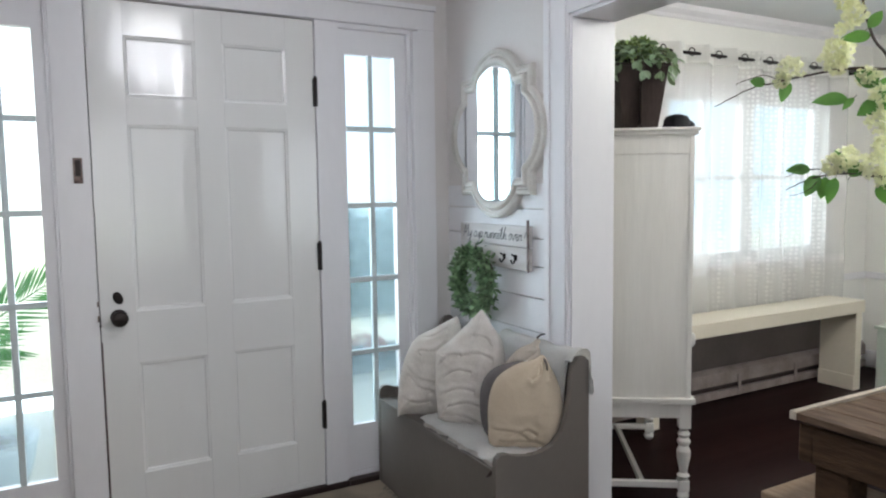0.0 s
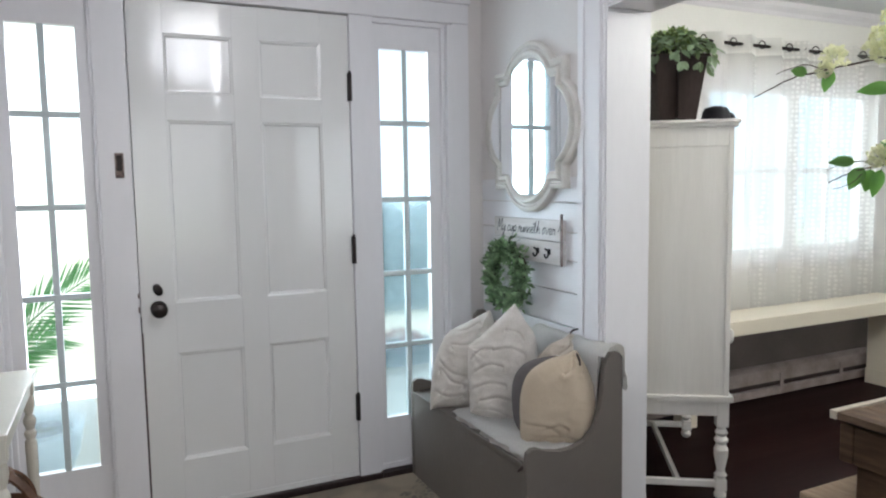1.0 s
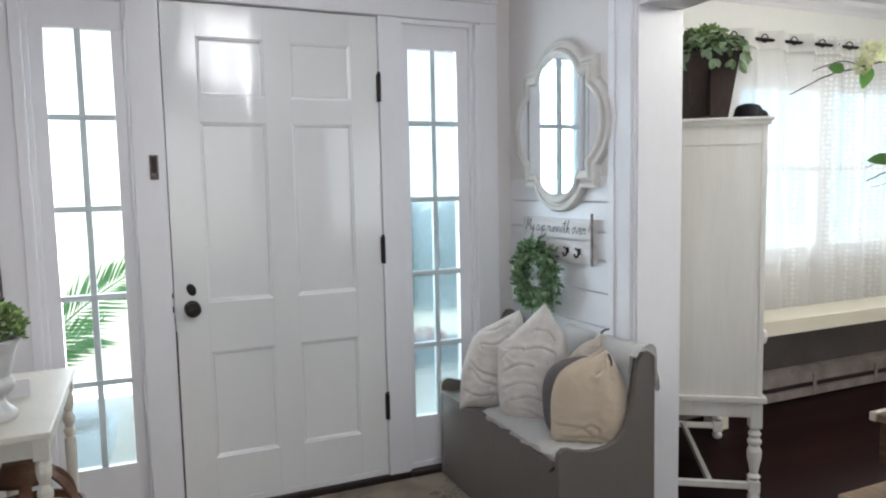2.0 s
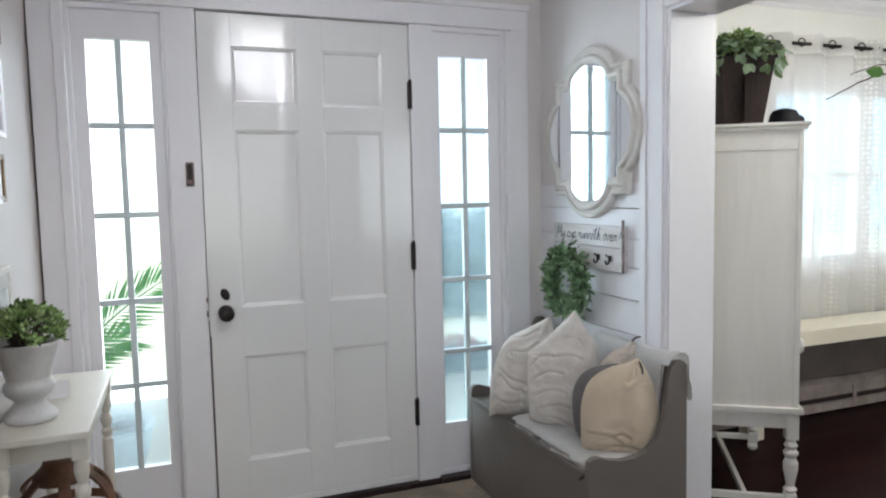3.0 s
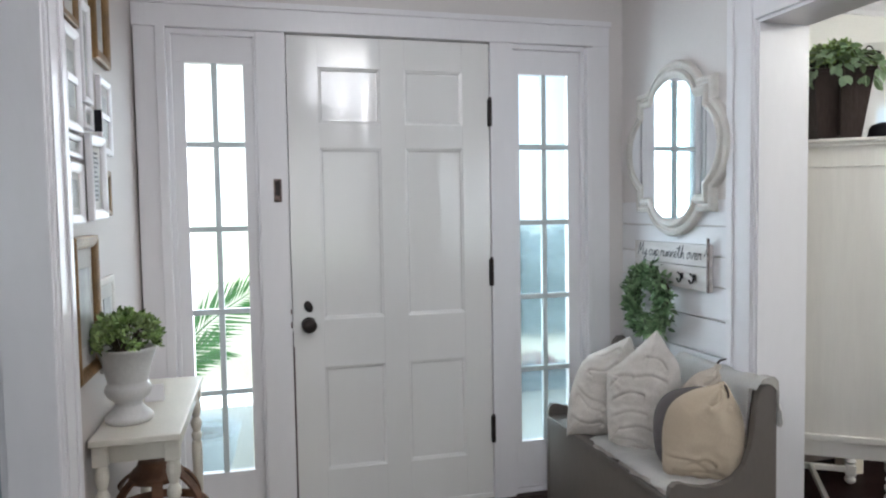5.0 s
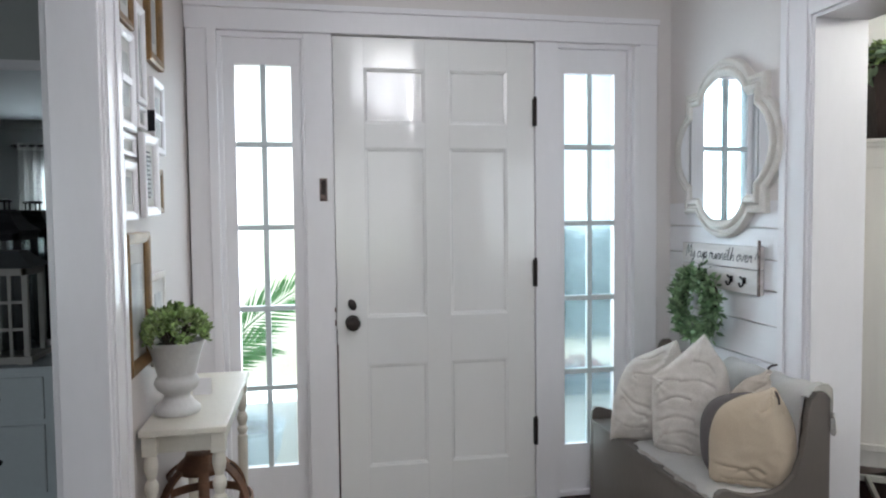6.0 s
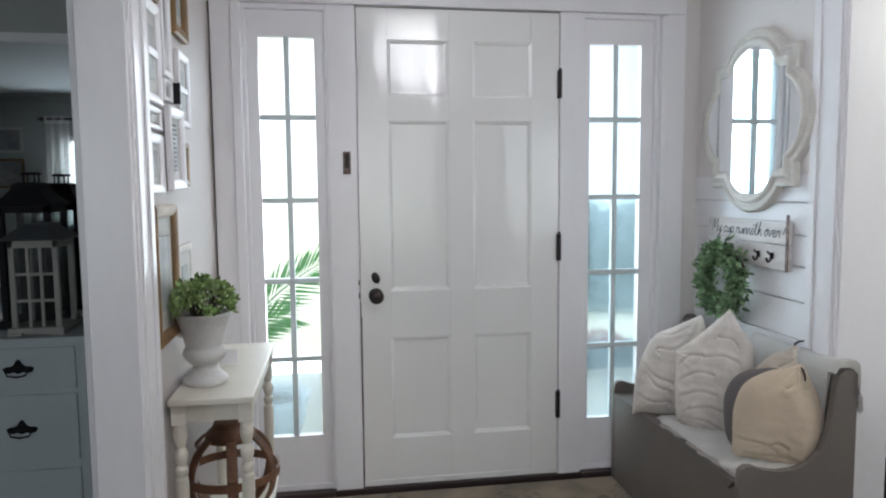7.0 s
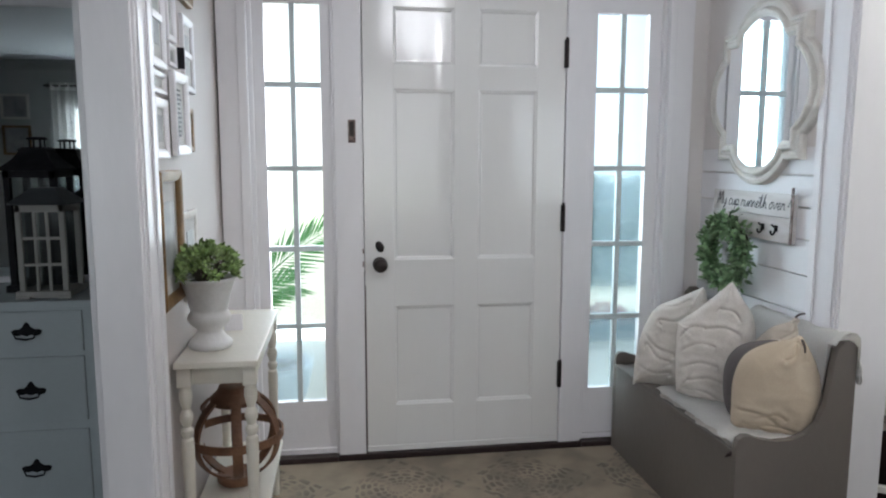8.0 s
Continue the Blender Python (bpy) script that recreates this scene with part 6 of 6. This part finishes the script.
def lantern(name, x, y, w, h_body, material, roof_material, label, bars, chimney):
    ob = thing(name, label, "lantern", (x, y, DTOP))
    hw = w / 2
    part("base", boxes([((-hw - 0.012, -hw - 0.012, 0.010), (hw + 0.012, hw + 0.012, 0.028)), ((-hw, -hw + 0.004, 0.0), (hw, hw, 0.010))], 0.003), material, ob)
    for sx in (-1, 1):
        part("foot", boxes([((sx * (hw - 0.012) - 0.024, -hw - 0.014, 0.0), (sx * (hw - 0.012) + 0.024, -hw - 0.002, 0.012))], 0.002), material, ob)
    t = 0.018 if bars else 0.022
    for sx in (-1, 1):
        for sy in (-1, 1):
            part("post", boxes([((sx * hw - (t if sx > 0 else 0), sy * hw - (t if sy > 0 else 0), 0.028), (sx * hw + (0 if sx > 0 else t), sy * hw + (0 if sy > 0 else t), 0.028 + h_body))], 0.001), material, ob)
    z1 = 0.028 + h_body
    part("head_rail", boxes([((-hw, -hw, z1 - 0.026), (hw, -hw + t, z1 - 0.001)), ((-hw, hw - t, z1 - 0.026), (hw, hw, z1 - 0.001)), ((-hw, -hw + t, z1 - 0.026), (-hw + t, hw - t, z1 - 0.001)), ((hw - t, -hw + t, z1 - 0.026), (hw, hw - t, z1 - 0.001))]), material, ob)
    if bars:
        for f in (1 / 3, 2 / 3):
            for s in (-1,):
                part("bar", boxes([((-hw + t + (w - 2 * t) * f - 0.005, s * (hw - 0.010) - 0.005, 0.028), (-hw + t + (w - 2 * t) * f + 0.005, s * (hw - 0.010) + 0.005, z1 - 0.026))]), material, ob)
                part("bar", boxes([((-hw + t, s * (hw - 0.010) - 0.004, 0.028 + (h_body - 0.026) * f - 0.005), (hw - t, s * (hw - 0.010) + 0.004, 0.028 + (h_body - 0.026) * f + 0.005))]), material, ob)
    for s in (-1, 1):
        part("pane", boxes([((-hw + t, s * (hw - 0.012) - 0.001, 0.030), (hw - t, s * (hw - 0.012) + 0.001, z1 - 0.028))]), small_glass, ob)
    bm = bmesh.new()
    rr = []
    for a, z in chimney:
        rr.append([bm.verts.new((sx * a, sy * a, z1 + z)) for sx, sy in ((-1, -1), (1, -1), (1, 1), (-1, 1))])
    for a, b in zip(rr, rr[1:]):
        for i in range(4):
            bm.faces.new((a[i], a[(i + 1) % 4], b[(i + 1) % 4], b[i]))
    bm.faces.new(rr[0][::-1])
    bm.faces.new(rr[-1])
    part("roof", bm, roof_material, ob)
    return ob, z1


lan, z1 = lantern("black_lantern", -1.262, -0.125, 0.185, 0.435, black_iron, black_iron, "tall black metal lantern before the mirror", False,
                  ((0.100, 0.0), (0.102, 0.010), (0.070, 0.040), (0.052, 0.068), (0.050, 0.082), (0.036, 0.090)))
bm = bmesh.new()
for k in range(8):
    a = 2 * math.pi * k / 8
    tube([(0.028 * math.cos(a), 0.028 * math.sin(a), z1 + 0.086), (0.028 * math.cos(a), 0.028 * math.sin(a), z1 + 0.122)], 0.003, 5, bm)
lathe([(0.036, 0.118), (0.038, 0.122), (0.030, 0.128)], 16, bm, (0, 0, z1))
part("vent_crown", bm, black_iron, lan)
part("handle", tube([(0.052 * math.cos(a), 0.075 + 0.010 * math.cos(a), z1 + 0.055 + 0.020 * math.sin(a)) for a in (2 * math.pi * q / 14 for q in range(14))], 0.004, 6, closed=True), black_iron, lan, smooth=True)
lan2, z2 = lantern("white_lantern", -1.180, -0.275, 0.165, 0.315, lantern_paint, slate_paint, "small white wooden lantern with grey metal roof", True,
                   ((0.098, 0.0), (0.100, 0.006), (0.048, 0.052), (0.046, 0.060)))

# parlour window, curtain and frames on the far wall
win4 = thing("window_4", "bright white parlour window", "window", kind="structure")
part("window_frame", boxes([((-3.15, -5.58, 0.85), (-3.09, -5.49, 1.98)), ((-2.01, -5.58, 0.85), (-1.95, -5.49, 1.98)), ((-3.09, -5.58, 1.92), (-2.01, -5.49, 1.98)), ((-3.09, -5.58, 0.85), (-2.01, -5.49, 0.91)),
                            ((-3.09, -5.57, 1.39), (-2.01, -5.52, 1.43))], 0.003), trim_paint, win4)
for z0, z1 in ((0.91, 1.39), (1.43, 1.92)):
    pane = part("pane", boxes([((-3.09, -5.556, z0), (-2.01, -5.552, z1))]), pane_glass, win4)
    pane.visible_shadow = False
rod2 = thing("curtain_rod", "dark curtain rod in the parlour", "curtain rod")
part("pole", tube([(-3.36, -5.40, 2.17), (-1.75, -5.40, 2.17)], 0.013, 8), dark_metal, rod2, smooth=True)
for x in (-3.32, -1.8):
    part("bracket", boxes([((x - 0.01, -5.5, 2.15), (x + 0.01, -5.40, 2.19))]), dark_metal, rod2)
curtain("sheer_curtain", -3.30, -3.03, 3, 0.05, 2.20, -5.40, 0.028, "sheer white curtain beside the parlour window", False, 9)
curtain("sheer_curtain", -2.10, -1.75, 3, 0.05, 2.20, -5.40, 0.028, "sheer white curtain drawn aside in the parlour", False, 12)
for y0, z0, z1, mat, lab in ((-3.86, 1.80, 2.08, frame_white, "grey framed print on the parlour wall"), (-3.86, 1.40, 1.73, gilt, "gilt framed pale print on the parlour wall")):
    pic = thing("picture_frame", lab, "picture frame", (y0, -5.5, 0))
    part("rim", boxes([((0.0, 0, z0), (0.30, 0.025, z0 + 0.025)), ((0.0, 0, z1 - 0.025), (0.30, 0.025, z1)), ((0.0, 0, z0 + 0.025), (0.025, 0.025, z1 - 0.025)), ((0.275, 0, z0 + 0.025), (0.30, 0.025, z1 - 0.025))], 0.002), mat, pic)
    part("print", boxes([((0.02, 0.002, z0 + 0.02), (0.28, 0.010, z1 - 0.02))]), print_paper, pic)
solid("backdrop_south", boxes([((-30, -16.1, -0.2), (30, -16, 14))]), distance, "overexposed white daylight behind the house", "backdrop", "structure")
# unseen windows, added to go with the south fill lamps
win5 = thing("added_hall_window", "unseen white window added at the hall's end", "window", kind="structure")
part("window_frame", boxes([((-0.4, -6.36, 0.6), (-0.33, -6.27, 2.3)), ((1.33, -6.36, 0.6), (1.4, -6.27, 2.3)), ((0.46, -6.36, 0.67), (0.54, -6.27, 2.23)), ((-0.33, -6.36, 0.6), (1.33, -6.27, 0.67)),
                            ((-0.33, -6.36, 2.23), (1.33, -6.27, 2.3))], 0.003), trim_paint, win5)

win6 = thing("added_dining_window", "unseen white window added at the dining room's far end", "window", kind="structure")
part("window_frame", boxes([((2.4, -6.36, 0.7), (2.47, -6.27, 2.2)), ((4.33, -6.36, 0.7), (4.4, -6.27, 2.2)), ((3.36, -6.36, 0.77), (3.44, -6.27, 2.13)), ((2.47, -6.36, 0.7), (4.33, -6.27, 0.77)),
                            ((2.47, -6.36, 2.13), (4.33, -6.27, 2.2))], 0.003), trim_paint, win6)

# ---- porch ----
pot = thing("porch_planter", "wide glazed porch planter, its grey-blue paled for window haze", "planter", (-0.50, 0.95, -0.10))
part("bowl", lathe([(0.12, 0), (0.15, 0.02), (0.20, 0.14), (0.22, 0.26), (0.235, 0.29), (0.225, 0.30), (0.20, 0.28), (0.18, 0.26)], 32), hazed_pot, pot, smooth=True)
part("soil", lathe([(0.17, 0.24), (0.20, 0.262), (0.10, 0.27)], 24), twig, pot, smooth=True)
palm = thing("potted_palm", "green feathery palm fronds on the porch", "palm", (-0.86, 0.70, -0.10))
part("trunk", lathe([(0.05, 0.0), (0.045, 0.2), (0.03, 0.45)], 10), twig, palm, smooth=True)
rng = random.Random(51)


def frond(tip, rise, L, seed):
    bm = bmesh.new()
    base = Vector((0, 0, 0.42))
    tip = Vector(tip)
    pts = []
    for i in range(15):
        t = i / 14
        p = base.lerp(tip, t)
        p.z += rise * math.sin(math.pi * t * 0.85)
        pts.append(p)
    tube(pts, [0.007 - 0.005 * i / 14 for i in range(15)], 5, bm)
    for i in range(3, 15):
        d = (pts[i] - pts[i - 1]).normalized()
        for s in (1, -1):
            for q in (0, 0.33, 0.67):
                p = pts[i - 1].lerp(pts[i], q)
                t = (i - 1 + q) / 14
                way = d * (0.85 + 0.7 * t) + Vector((-0.45 * s, 0.10 * s, s * 0.85)) + Vector((0, 0, -0.10))
                leaf(bm, p, way + rand_dir(rng) * 0.10, (0.1, -1, 0.1), L * (1.0 - 0.35 * t) * rng.uniform(0.85, 1.1), 0.0115, 0.16)
    part("frond", bm, palm_green, palm)


frond((0.72, 0.0, 1.05), 0.10, 0.27, 1)
frond((0.48, 0.12, 0.72), 0.10, 0.25, 2)
frond((-0.55, 0.1, 0.8), 0.15, 0.26, 3)
frond((0.1, 0.4, 1.0), 0.10, 0.26, 4)

hedge = thing("hedge", "soft blue-green hedge before the house", "hedge", (0, 5.3, -0.22), kind="stuff")
rng = random.Random(61)
bm = bmesh.new()
for k in range(5200):
    x = rng.uniform(2.3, 6.0)
    top = 1.40 + 0.16 * noise.noise(Vector((x * 1.3, 0, 3)))
    d = rand_dir(rng)
    z = rng.uniform(0.02, 1.0) ** 0.7 * top
    leaf(bm, (x, -0.4 + 0.5 * rng.random() + 0.3 * (z / top) ** 2, z), d + Vector((0, -0.4, 0.3)), rand_dir(rng), rng.uniform(0.06, 0.11), rng.uniform(0.04, 0.07), 0.2)
part("foliage", bm, hedge_green, hedge)
bm = bmesh.new()
rows = []
for i in range(120):
    x = 2.3 + 3.7 * i / 119
    top = 1.30 + 0.16 * noise.noise(Vector((x * 1.3, 0, 3)))
    rows.append([bm.verts.new((x, y, z)) for y, z in ((-0.10, 0.0), (-0.12, top * 0.6), (0.05, top), (0.45, top), (0.5, 0.0))])
for a, b in zip(rows, rows[1:]):
    for j in range(4):
        bm.faces.new((a[j], a[j + 1], b[j + 1], b[j]))
part("inner_growth", bm, hedge_green, hedge, smooth=True)
trough = thing("slate_trough", "blue-grey trough planter on the porch", "planter", (2.15, 2.3, -0.10))
part("trough", boxes([((-0.42, -0.12, 0.0), (0.42, 0.12, 0.16)), ((-0.44, -0.14, 0.14), (0.44, 0.14, 0.18))], 0.01), slate_glaze, trough)
bloom = thing("pink_flowers", "faint pink flowers in the trough", "flowers", (2.0, 2.3, 0.08))
bm = bmesh.new()
for k in range(260):
    d = rand_dir(rng, 0.6)
    leaf(bm, (d.x * 0.20, d.y * 0.08, abs(d.z) * 0.09), d, rand_dir(rng), 0.04, 0.035, 0.3)
part("petals", bm, pink_bloom, bloom)
